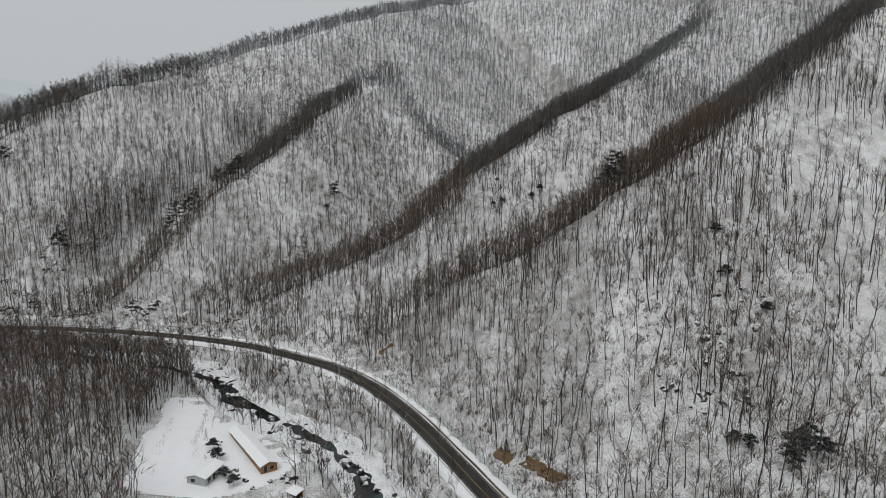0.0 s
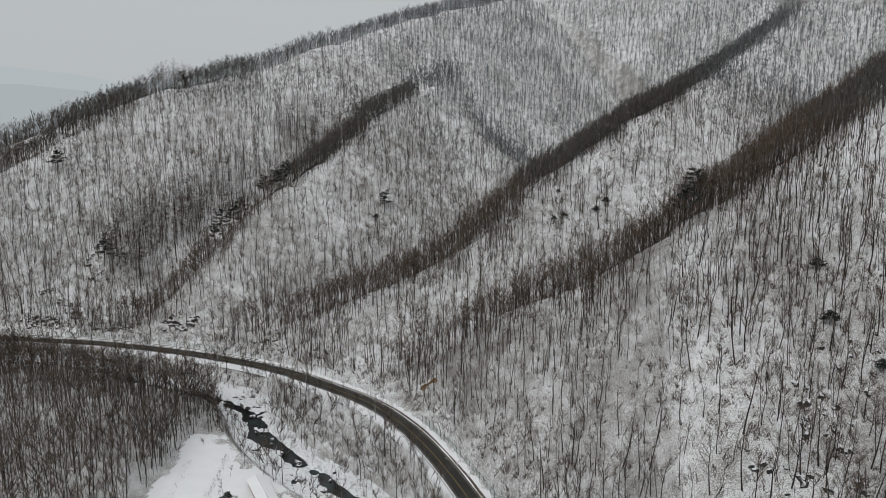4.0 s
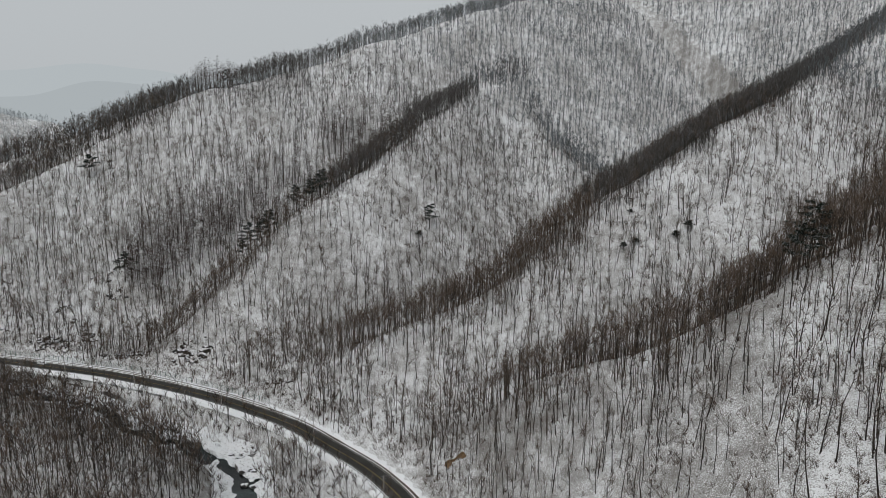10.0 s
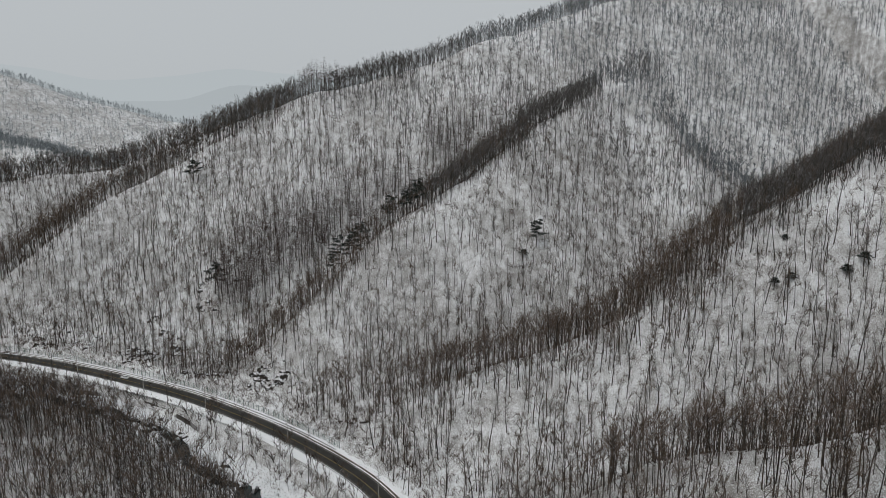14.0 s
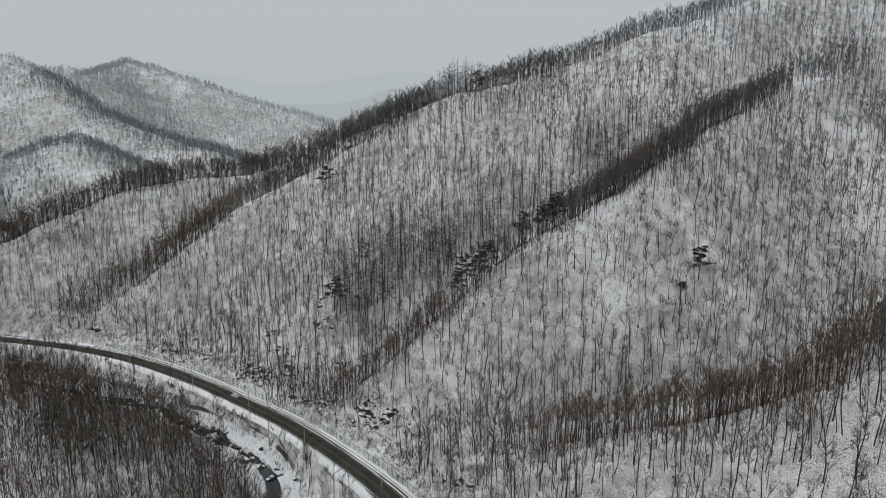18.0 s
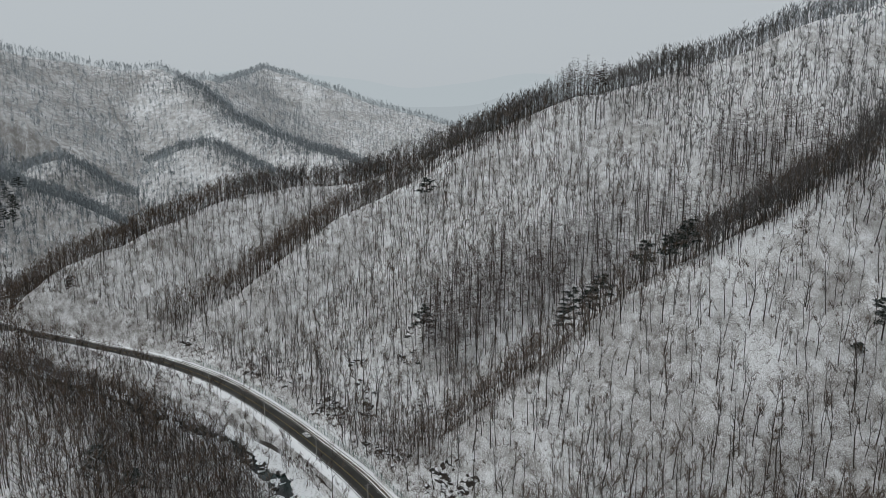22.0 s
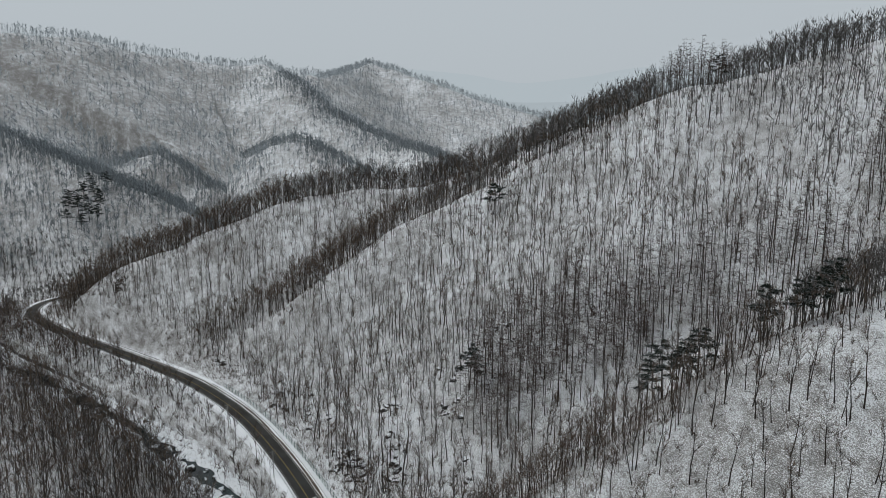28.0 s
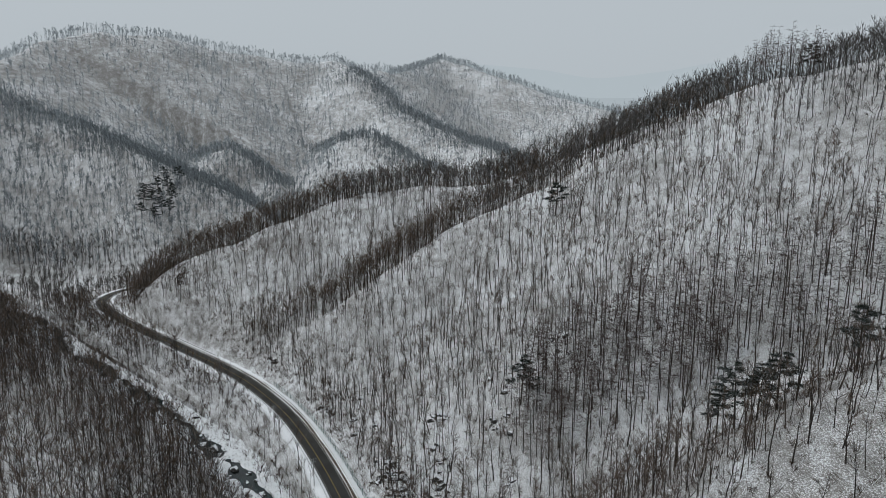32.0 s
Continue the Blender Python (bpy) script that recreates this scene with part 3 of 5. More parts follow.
def wood_tree(rng, height, full=True):
    """A forest-grown leafless tree: long bare bole, a few steep forks and a narrow crown of fine twigs."""
    s = Sprig()
    lean, bow = rng.normal(0, 0.05, 2), rng.normal(0, 0.5, 2)
    us = np.array([0, 0.25, 0.5, 0.75, 1.0])
    path = np.stack([lean[0] * us * height + bow[0] * np.sin(us * 3.1) + rng.normal(0, 0.13, 5), lean[1] * us * height + bow[1] * np.sin(us * 3.1) + rng.normal(0, 0.13, 5), us * height], 1)
    path[0] = (0, 0, -0.6)
    r0 = height * (rng.uniform(0.0078, 0.0112) if full else rng.uniform(0.0064, 0.0090))
    s.stem(path, [r0 * 1.25, r0 * 0.95, r0 * 0.72, r0 * 0.42, 0.02], 0)
    tips = [(path[3], path[4] - path[3])]
    low = rng.uniform(0.36, 0.56)
    for j in range(int(rng.integers(5, 9))):
        u = low + (0.9 - low) * rng.random()
        q = u * 4
        i = min(int(q), 3)
        base = path[i] + (path[i + 1] - path[i]) * (q - i)
        az = rng.uniform(0, 2 * math.pi)
        ln = height * rng.uniform(0.16, 0.34) * (1.3 - u * 0.75)
        out = np.array([math.cos(az), math.sin(az), 0])
        d1 = unit(out + np.array([0, 0, rng.uniform(0.9, 1.6)])) * ln * 0.5
        d2 = unit(out * 0.55 + rng.normal(0, 0.2, 3) + np.array([0, 0, 1.1])) * ln * 0.6
        rl = r0 * (1.1 - u) * 0.75 + 0.02
        if full:
            s.stem([base, base + d1, base + d1 + d2], [rl, rl * 0.6, 0.012], 0)
        else:
            s.twig(base, d1 + d2, rl * 1.2, rng, 0)
        tips += [(base + d1 * 0.4, d1 * 0.6), (base + d1, d2)]
        for _ in range(3 if full else 2):
            c0 = base + d1 * rng.uniform(0.4, 1.0) + d2 * (rng.uniform(0, 0.6) if rng.random() < 0.5 else 0)
            d3 = unit(unit(d2) + rng.normal(0, 0.5, 3)) * ln * rng.uniform(0.28, 0.5)
            s.twig(c0, d3, rl * 0.5, rng, 0)
            tips.append((c0, d3))
    for _ in range(92 if full else 48):
        p, d = tips[rng.integers(len(tips))]
        way = unit(unit(d) + rng.normal(0, 0.5, 3) + np.array([0, 0, 0.2]))
        s.twig(p + d * rng.uniform(0.15, 1.0), way * rng.uniform(0.9, 2.4), (0.032 if full else 0.055) * rng.uniform(0.7, 1.3), rng)
    return s.done()


rng = np.random.default_rng(11)
LIGHT = [wood_tree(rng, h) for h in (13, 14, 15, 15, 16, 16, 17, 17, 18, 18, 19, 20)]
FARTHER = [wood_tree(rng, h, False) for h in (13, 14, 15, 15, 16, 16, 17, 17, 18, 18, 19, 20)]
SPINE = [light_tree(rng, h, 6, 52, 0.10, 0.75, 0.46) for h in (14.5, 15.5, 16.5, 17.5, 18.5)]
BANKSIDE = [light_tree(rng, h, 6, 48, 0.11, 1.1) for h in (12, 13, 14, 15, 16, 17)]
SLIM = [light_tree(rng, h, 3, 26, 0.15, 0.62, 0.45) for h in (13, 14, 15, 16, 17, 18)]
HIGH = [far_tree(rng, h, 0.2, 10) for h in (12, 13, 14, 15, 16)]
FAR = [far_tree(rng, h, 0.25, 8) for h in (12, 13, 14, 15, 16)]
FAR_WIDE = [far_tree(rng, h, 0.42, 6) for h in (12, 13, 14, 15, 16)]


def in_larch_stand(x, y):
    """The planted larches: a band up the hollow, and a clump on the skyline."""
    u, v = (x + 232) * 0.45 + (y - 425) * 0.89, (x + 232) * 0.89 - (y - 425) * 0.45
    hollow = (u > -16) & (u < 125) & (v > -26 + 0.05 * u) & (v < 13 - 0.03 * u)
    upper = np.hypot((x + 158) / 34, (y - 575) / 24) < 1
    sky = np.hypot((x + 287) / 22, (y - 590) / 15) < 1
    return hollow | upper | sky


# the near slopes
STEP = 4.1
tx, ty = scatter(-740, 330, 60, 640, STEP, rng)
tz, t_road, t_side, t_river, t_rside = terrain(tx, ty)
up_hill = t_side > 0
keep = np.where(up_hill, t_road > np.where(tx < -585, 6, 12 + 5 * rolling(tx, ty, 23, 31)), (t_road > 8) & (t_river > np.where(tx < -600, 5, np.where(t_rside < 0, 13, 8))))
in_yard = (np.hypot(tx + 86, (ty - 224) / 1.3) < 33) & (tx > -105 - 0.17 * (ty - 206))
keep &= (~in_yard | (~up_hill & (t_river < 15) & (tx > -75))) & (np.hypot(tx + 62, ty - 203) > 19)
near_slope = up_hill & (ty < 520)
d_a, _, side_a = line_distance(tx, ty, RIDGES["A"][1])
d_c, _, side_c = line_distance(tx, ty, RIDGES["C"][1])
thick = np.where(near_slope, np.where(tx < -210, 0.84, 0.54) + 0.32 * rolling(tx, ty, 30, 21), 0.84 + 0.45 * rolling(tx, ty, 30, 21))
thick = np.where((side_a > 0) & (d_a > 5) & (d_a < 55) & (ty < 480), 0.37 + 0.2 * rolling(tx, ty, 24, 23), thick)
thick = np.where((side_c > 0) & (d_c < 70) & (ty < 345), 0.21 + 0.1 * rolling(tx, ty, 20, 27), thick)
thick = np.where((ty < 300) & (tx > 78), 0.55 + 0.3 * rolling(tx, ty, 26, 25), thick)
thick = np.where(~up_hill & (t_rside > 0), (0.66 + 0.5 * rolling(tx, ty, 30, 21)) * np.where(tx < -425, 1.2, 0.3), thick)
thick = np.where(~up_hill & (t_rside < 0), thick + np.where(tx < -230, 0.12, 0.45), thick)
keep &= rng.random(len(tx)) < thick
keep &= ~((ty < 150) & (np.abs(tx) < 60))
keep &= ~in_larch_stand(tx, ty)
keep &= ~(~up_hill & ((tx > -88) & (ty < 190) | (tx > 10) | (t_river > np.where(tx > -210, 125, 85)) & (tx > -560) | (t_river > 140)))
keep &= tx < 0.72 * ty + 15
slope_tree, bank_tree = keep & up_hill, keep & ~up_hill
# a stretch at the feet of two spurs, close under the flight: single trees
single = slope_tree & (tx > -240) & (tx < 0) & (ty < 440) & (ty > 345)
single &= np.diff(np.floor(np.cumsum(single) * 285 / max(285, single.sum())), prepend=0) > 0
slope_tree &= ~single
near_wood = slope_tree & (ty < 560) & (tx < 240) & (tx > -640)
close = near_wood & (tx > -330) & (ty < 460)
for wood, kinds in ((close, LIGHT), (near_wood & ~close, FARTHER)):
    forest = new("bare_forest", planted("bare_forest", kinds, tx[wood], ty[wood], tz[wood] - 0.1, rng, [MAT_BARK, MAT_TWIG], 0.72, 1.15, 0.05))
    tagged(forest, "leafless brown deciduous forest on the snowy valley side", "forest", kind="stuff")
far_bank = bank_tree & (tx < -575)
bank_tree &= ~far_bank
bend = new("valley_bend_forest", planted("valley_bend_forest", FAR, tx[far_bank], ty[far_bank], tz[far_bank] - 0.1, rng, [MAT_BARK, MAT_HAZED_TWIG], 0.65, 1.1))
tagged(bend, "grey leafless woods round the valley bend", "forest", kind="stuff")
bank = new("riverside_forest", planted("riverside_forest", BANKSIDE, tx[bank_tree], ty[bank_tree], tz[bank_tree] - 0.1, rng, [MAT_BARK, MAT_TWIG], 0.8, 1.25))
tagged(bank, "dense dark leafless woods on the stream bank", "forest", kind="stuff")
# slim pole-stage trees on the flank of the nearest spur
POLE_STAGE = [light_tree(rng, h, 4, 26, 0.06, 0.42, 0.5) for h in (13, 14, 15, 15, 16, 17)]
qx, qy = scatter(-40, 150, 150, 330, 3.1, rng)
qz, q_road, q_side, *_ = terrain(qx, qy)
q_d, _, q_of = line_distance(qx, qy, RIDGES["C"][1])
ok = (q_side > 0) & (q_road > 13) & (q_of > 0) & (q_d > 3) & (rng.random(len(qx)) < ease(75, 25, q_d) * (0.44 + 0.32 * rolling(qx, qy, 17, 91))) & (qx < 0.72 * qy + 5)
poles = new("pole_stage_forest", planted("pole_stage_forest", POLE_STAGE, qx[ok], qy[ok], qz[ok] - 0.1, rng, [MAT_BARK, MAT_TWIG], 0.75, 1.15, 0.02))
tagged(poles, "slim upright leafless young trees on the snowy spur flank", "forest", kind="stuff")
# the spine of every spur carries a closer stand
cx_, cy_ = scatter(-620, 330, 250, 1180, 3.0, rng)
cz_, c_road, c_side, *_ = terrain(cx_, cy_)
on_crest, young_crest = np.zeros(cx_.shape, bool), np.zeros(cx_.shape, bool)
for key in "ABCDEMK":
    crest_d, _, crest_side = line_distance(cx_, cy_, RIDGES[key][1])
    foot = ease(75, 45, cz_) * (key in "BC")
    hit_c = crest_d < np.where(crest_side < 0, 22 + 12 * foot + 7 * rolling(cx_, cy_, 25, 61), 5 + 20 * foot + 7 * rolling(cx_, cy_, 16, 62))
    hit_c &= rng.random(len(cx_)) > (0.66 if key == "C" else 0.5) * foot
    on_crest |= hit_c
    if key == "A":
        young_crest = (crest_d < np.where(crest_side < 0, 30, 6) + 4 * rolling(cx_, cy_, 14, 64)) & (cy_ < 455)
        on_crest &= ~((crest_d < 34) & (cy_ < 440))
by_pine = np.min([np.hypot(cx_ - a, cy_ - b) for a, b in ((-185, 443), (-171, 441), (-156, 452), (-146, 459))], 0) < 14
ok = on_crest & ~by_pine & (c_side > 0) & (c_road > np.where(cx_ < -520, 7, 15)) & (rng.random(len(cx_)) < np.where(line_distance(cx_, cy_, RIDGES["K"][1])[0] < 25, 0.08, np.where(cy_ < 700, 0.74, 0.5))) & ~in_larch_stand(cx_, cy_)
# high and far crests get the grey set, haze painted into bark and twigs
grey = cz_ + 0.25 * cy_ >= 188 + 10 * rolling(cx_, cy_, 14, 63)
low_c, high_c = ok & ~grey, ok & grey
spine = new("ridge_forest", planted("ridge_forest", SPINE, cx_[low_c], cy_[low_c], cz_[low_c] - 0.1, rng, [MAT_YOUNG_BARK, MAT_TWIG], 0.8, 1.15))
tagged(spine, "close-grown brown leafless trees along the spur crests", "forest", kind="stuff")
SKYLINE = [light_tree(rng, h, 6, 60, 0.13, 0.85, 0.3) for h in (15, 15.5, 16, 17)]
FAR_SKYLINE = [light_tree(rng, h, 5, 24, 0.22, 0.85, 0.3) for h in (15, 15.5, 16, 17)]
for crest_wood, kinds, woods in ((high_c & (cy_ < 640), SKYLINE, [MAT_HAZED_BARK, MAT_HAZED_TWIG]), (high_c & (cy_ >= 640), FAR_SKYLINE, [MAT_HAZED_TWIG, MAT_FROST_HAZE])):
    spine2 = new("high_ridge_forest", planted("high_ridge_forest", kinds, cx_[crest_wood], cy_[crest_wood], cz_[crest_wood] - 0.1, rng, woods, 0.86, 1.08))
    tagged(spine2, "grey leafless trees along the high skyline ridge", "forest", kind="stuff")
low_a = young_crest & ~by_pine & (c_road > 12) & (rng.random(len(cx_)) < 0.8) & ~in_larch_stand(cx_, cy_)
spur_foot = new("spur_foot_thicket", planted("spur_foot_thicket", SPINE, cx_[low_a], cy_[low_a], cz_[low_a] - 0.1, rng, [MAT_YOUNG_BARK, MAT_TWIG], 0.5, 0.78, 0.06))
tagged(spur_foot, "low brown thicket of young trees down the spur", "forest", kind="stuff")
ex, ey = scatter(-640, -95, 130, 330, 3.2, rng)
ez, _, _, e_river, e_rside = terrain(ex, ey)
ok = (e_rside < 0) & (e_river > np.where(ex > -235, 15, 11)) & (e_river < 26 + 24 * (rolling(ex, ey, 40, 77) + 1)) & ((np.hypot(ex + 80, (ey - 222) / 1.25) > 40) | (ex < -106 - 0.17 * (ey - 206))) & (rng.random(len(ex)) < 0.5 + 0.35 * rolling(ex, ey, 16, 79))
thicket = new("bank_thicket", planted("bank_thicket", SPINE[:4], ex[ok], ey[ok], ez[ok] - 0.1, rng, [MAT_BARK, MAT_DARKTWIG], 0.6, 1.05))
tagged(thicket, "dark thicket of leafless trees beside the stream", "forest", kind="stuff")
high = slope_tree & ~near_wood
hx, hy = scatter(-330, 420, 640, 1200, 5.9, rng)
hz = terrain(hx, hy)[0]
front = hx > np.interp(hy, [540, 668, 785, 1130], [-300, -225, -155, 10])
hx, hy, hz = hx[front], hy[front], hz[front]
hx, hy, hz = (np.concatenate([tx[high], hx]), np.concatenate([ty[high], hy]), np.concatenate([tz[high], hz]))
# slope woods pale upwards by belt: frost plus haze painted into the colours
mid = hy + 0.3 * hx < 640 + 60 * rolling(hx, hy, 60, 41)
middle = new("grey_middle_forest", planted("grey_middle_forest", SLIM, hx[mid], hy[mid], hz[mid], rng, [MAT_HAZED_BARK, MAT_HAZED_TWIG]))
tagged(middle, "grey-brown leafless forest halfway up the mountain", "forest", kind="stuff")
upper = new("frost_haze_upper_forest", planted("frost_haze_upper_forest", HIGH, hx[~mid], hy[~mid], hz[~mid], rng, [MAT_FROST_HAZE, MAT_PALEHAZE]))
tagged(upper, "grey frosted leafless forest high on the mountain, haze painted into its colour", "forest", kind="stuff")
fx, fy = rng.uniform(-1660, -600, 30000), rng.uniform(-60, 1300, 30000)
fz, f_road, _, f_river, _ = terrain(fx, fy)
ok = (f_road > 6) & (f_river > 6) & ((fx < -728) | (fy > 640) & (fx < -330 - 0.42 * fy)) & (rng.random(len(fx)) < 0.75 + 0.4 * rolling(fx, fy, 70, 57)) & (fx > np.where(fy < 760, -1345, -1640))
fx, fy, fz = fx[ok], fy[ok], fz[ok]
wx, wy = rng.uniform(-960, -700, 3200), rng.uniform(60, 560, 3200)
wz, w_road, _, w_river, _ = terrain(wx, wy)
w_ok = (w_road > 6) & (w_river > 7) & (wx < -705)
fx, fy, fz = np.concatenate([fx, wx[w_ok]]), np.concatenate([fy, wy[w_ok]]), np.concatenate([fz, wz[w_ok]])
# far hill and spur trees: bluish haze painted into their colours
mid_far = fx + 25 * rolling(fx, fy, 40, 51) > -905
hill = new("far_hill_forest", planted("far_hill_forest", FAR, fx[mid_far], fy[mid_far], fz[mid_far], rng, [MAT_PALEHAZE, MAT_SOFTHAZE]))
tagged(hill, "grey leafless woods across the valley", "forest", kind="stuff")
px_, py_ = rng.uniform(-1260, -690, 26000), rng.uniform(180, 780, 26000)
crest_d = np.full(px_.shape, 1e9)
for key in ("H1", "H2", "H3", "G"):
    crest_d = np.minimum(crest_d, line_distance(px_, py_, RIDGES[key][1])[0])
ok = (crest_d < rng.uniform(4, 34, len(px_))) & (px_ < -735) & (px_ > -1200)
spurs = new("far_spur_forest", planted("far_spur_forest", FAR, px_[ok], py_[ok], terrain(px_[ok], py_[ok])[0], rng, [MAT_PALEHAZE, MAT_SOFTHAZE]))
tagged(spurs, "grey leafless trees along the spurs of the distant hills", "forest", kind="stuff")
kx, ky = rng.uniform(-1660, -1150, 14000), rng.uniform(150, 1300, 14000)
k_ok = np.minimum(line_distance(kx, ky, RIDGES["H"][1])[0], line_distance(kx, ky, RIDGES["P"][1])[0]) < 13
fx, fy, fz, mid_far = np.concatenate([fx, kx[k_ok]]), np.concatenate([fy, ky[k_ok]]), np.concatenate([fz, terrain(kx[k_ok], ky[k_ok])[0]]), np.concatenate([mid_far, np.zeros(k_ok.sum(), bool)])
# farthest woods take the palest colour, thick haze painted in
hill2 = new("distant_hazed_forest", planted("distant_hazed_forest", FAR_WIDE, fx[~mid_far], fy[~mid_far], fz[~mid_far], rng, [MAT_FARHAZE, MAT_FARHAZE]))
tagged(hill2, "pale woods on the distant hills, haze painted into bark and twigs", "forest", kind="stuff")


# ---- single trees ----
def part(name, mesh, parent, label="", at=(0, 0, 0), turn=0.0):
    """Links a mesh as one part under a thing or under a part."""
    ob = new(name, mesh)
    ob.parent = parent
    ob.location = at
    ob.rotation_euler = (0, 0, turn)
    if label:
        ob["label"] = label
    return ob


def split_mesh(name, sprig, slot, mat):
    v, f, m = sprig
    f = f[m == slot]
    used, back = np.unique(f, return_inverse=True)
    return mesh_from(name, v[used], back.reshape(f.shape), [mat])


def tree_thing(name, sprig, wood, leaf, crown_name, label, category, group=""):
    root = new(name)
    root.empty_display_size = 0.5
    part("trunk", split_mesh("trunk", sprig, 0, wood), root)
    part(crown_name, split_mesh(crown_name, sprig, 1, leaf), root)
    return tagged(root, label, category, group)


def set_out(makers, places, rng, low=0.85, high=1.15):
    """The first of each kind is moved to its place, the others are copies."""
    fresh = set()
    for i, (x, y) in enumerate(places):
        k = i % len(makers)
        sc = rng.uniform(low, high)
        m = Matrix.LocRotScale((x, y, ground(x, y) - 0.15), Euler((rng.normal(0, 0.02), rng.normal(0, 0.02), rng.uniform(0, 6.28))), (sc, sc, sc))
        if k in fresh:
            copy_thing(makers[k], m).scale = (sc, sc, sc)
        else:
            makers[k].matrix_basis = m
            fresh.add(k)


trees = [tree_thing("bare_tree", broadleaf(rng, h, limbs=9, twigs=250, wide=0.062, sides=5), MAT_BARK, MAT_TWIG, "crown",
                    "leafless grey-brown deciduous tree standing in thin snow", "tree", "trees at the foot of the slope")
         for h in (11.5, 13, 14, 15, 16, 12.5, 14.5)]
spots = np.stack([tx[single], ty[single]], 1)
set_out(trees, spots, rng)

larches = [tree_thing("larch_tree", larch(rng, h), MAT_BARK, MAT_TWIG_RED, "crown", "tall straight leafless larch with reddish twigs", "tree", "planted larch stand")
           for h in (19, 21, 23, 25)]
lx, ly = scatter(-330, -100, 400, 620, 3.7, rng)
stand = in_larch_stand(lx, ly) & (rng.random(len(lx)) < 0.8)
near_l = stand & (ly < 470)
set_out(larches, np.stack([lx[near_l], ly[near_l]], 1), rng, 0.8, 1.1)
rest_l = stand & ~near_l
LARCH_LIGHT = [larch(rng, h, 15, 0.08) for h in (19, 21.5, 24)]
larch_wood = new("larch_forest", planted("larch_forest", LARCH_LIGHT, lx[rest_l], ly[rest_l], terrain(lx[rest_l], ly[rest_l])[0], rng, [MAT_BARK, MAT_TWIG_RED], 0.8, 1.1))
tagged(larch_wood, "reddish leafless larches on the upper slope", "forest", kind="stuff")

pines = [tree_thing("pine_tree", pine(rng, h), MAT_BARK, MAT_NEEDLE, "needles", "dark green pine with flat needle plates dusted with snow", "tree", "pines")
         for h in (17, 19, 15)]
PINE_SPOTS = [(-188, 447), (-183, 448), (-174, 445), (-170, 447), (-157, 457), (-149, 462), (-145, 467), (-281, 601), (-80, 480), (73, 292), (77, 297),
              (-322, 484), (-250, 900 - 480), (-760, 322), (-768, 330), (-750, 330), (-775, 338), (-742, 322), (-758, 341), (-785, 350), (-640, 372), (-232, 283), (-244, 276), (-752, 312), (-764, 314), (-771, 322), (-779, 329), (-766, 340), (-790, 336), (-776, 316), (-745, 336)]
set_out(pines, PINE_SPOTS, rng, 0.8, 1.1)
low_pines = [tree_thing("young_pine", pine(rng, 4.2, 1.5, 5), MAT_BARK, MAT_NEEDLE, "needles", "low dark bushy young pine in the snow", "tree", "young pines")]
set_out(low_pines, [(32, 416), (38, 421), (58, 430), (64, 434), (36, 440), (-76, 205), (-80, 212), (-70, 194), (-66, 190), (110, 262), (108, 246), (118, 232), (-84, 470), (91, 183), (88, 186)], rng, 0.6, 1.2)
bushy = [tree_thing("bushy_pine", pine(rng, 9.0, 1.35, 16), MAT_BARK, MAT_NEEDLE, "needles", "broad dark bushy pine low on the snowy slope", "tree", "bushy pines")]
set_out(bushy, [(103, 177), (107, 181), (99, 173), (109, 176)], rng, 0.85, 1.15)


# ---- undergrowth ----
BUSH = [shrub(rng, h) for h in (1.5, 2.0, 2.6, 3.4)]
sx, sy = scatter(-640, 150, 90, 640, 3.8, rng)
sz, s_road, s_side, s_river, s_rside = terrain(sx, sy)
up_s = s_side > 0
chance = np.where(up_s, 0.62 + 0.4 * ease(34, 12, s_road), np.where(s_rside > 0, 0.85, 0.12 + 0.3 * ease(26, 10, s_river)))
chance = np.where((sx > -50) & (sy < 330) & (s_road > 22), chance * 0.75, chance)
ok = (rng.random(len(sx)) < chance) & np.where(up_s, s_road > 9, s_road > 6.5) & (s_river > 5) & (np.hypot(sx + 80, (sy - 222) / 1.25) > 34) & (sy > 120)
rx, ry = scatter(-580, 40, 150, 420, 2.5, rng)
rz, r_road, r_side, *_ = terrain(rx, ry)
brush = (r_side > 0) & (r_road > 8.6) & (r_road < 36) & (rng.random(len(rx)) < (0.75 + 0.5 * rolling(rx, ry, 9, 131)) * ease(36, 14, r_road) * np.where(rx > -70, 0.8, 1.25))
sx, sy, sz, ok = np.concatenate([sx, rx]), np.concatenate([sy, ry]), np.concatenate([sz, rz]), np.concatenate([ok, brush])
nx_, ny_ = scatter(20, 150, 150, 265, 2.3, rng)
nz_, n_road, n_side, *_ = terrain(nx_, ny_)
low_brush = (n_side > 0) & (n_road > 10) & (rng.random(len(nx_)) < np.where(nx_ + 0.6 * (ny_ - 200) > 95, 0.75, 0.3) + 0.3 * rolling(nx_, ny_, 11, 133))
sx, sy, sz, ok = np.concatenate([sx, nx_]), np.concatenate([sy, ny_]), np.concatenate([sz, nz_]), np.concatenate([ok, low_brush])
undergrowth = new("undergrowth", planted("undergrowth", BUSH, sx[ok], sy[ok], sz[ok], rng, [MAT_TWIG_RED, MAT_TWIG], 0.7, 1.4))
SAPLING = [light_tree(rng, h, 5, 30, 0.10, 1.2) for h in (4, 5, 6, 7)]
bx, by = scatter(-600, 40, 120, 370, 4.2, rng)
bz, b_road, b_side, b_river, b_rside = terrain(bx, by)
ok = (b_side < 0) & (b_rside > 0) & (b_road > 6.5) & (b_river > 4.5) & (rng.random(len(bx)) < 0.66 + 0.5 * rolling(bx, by, 18, 83))
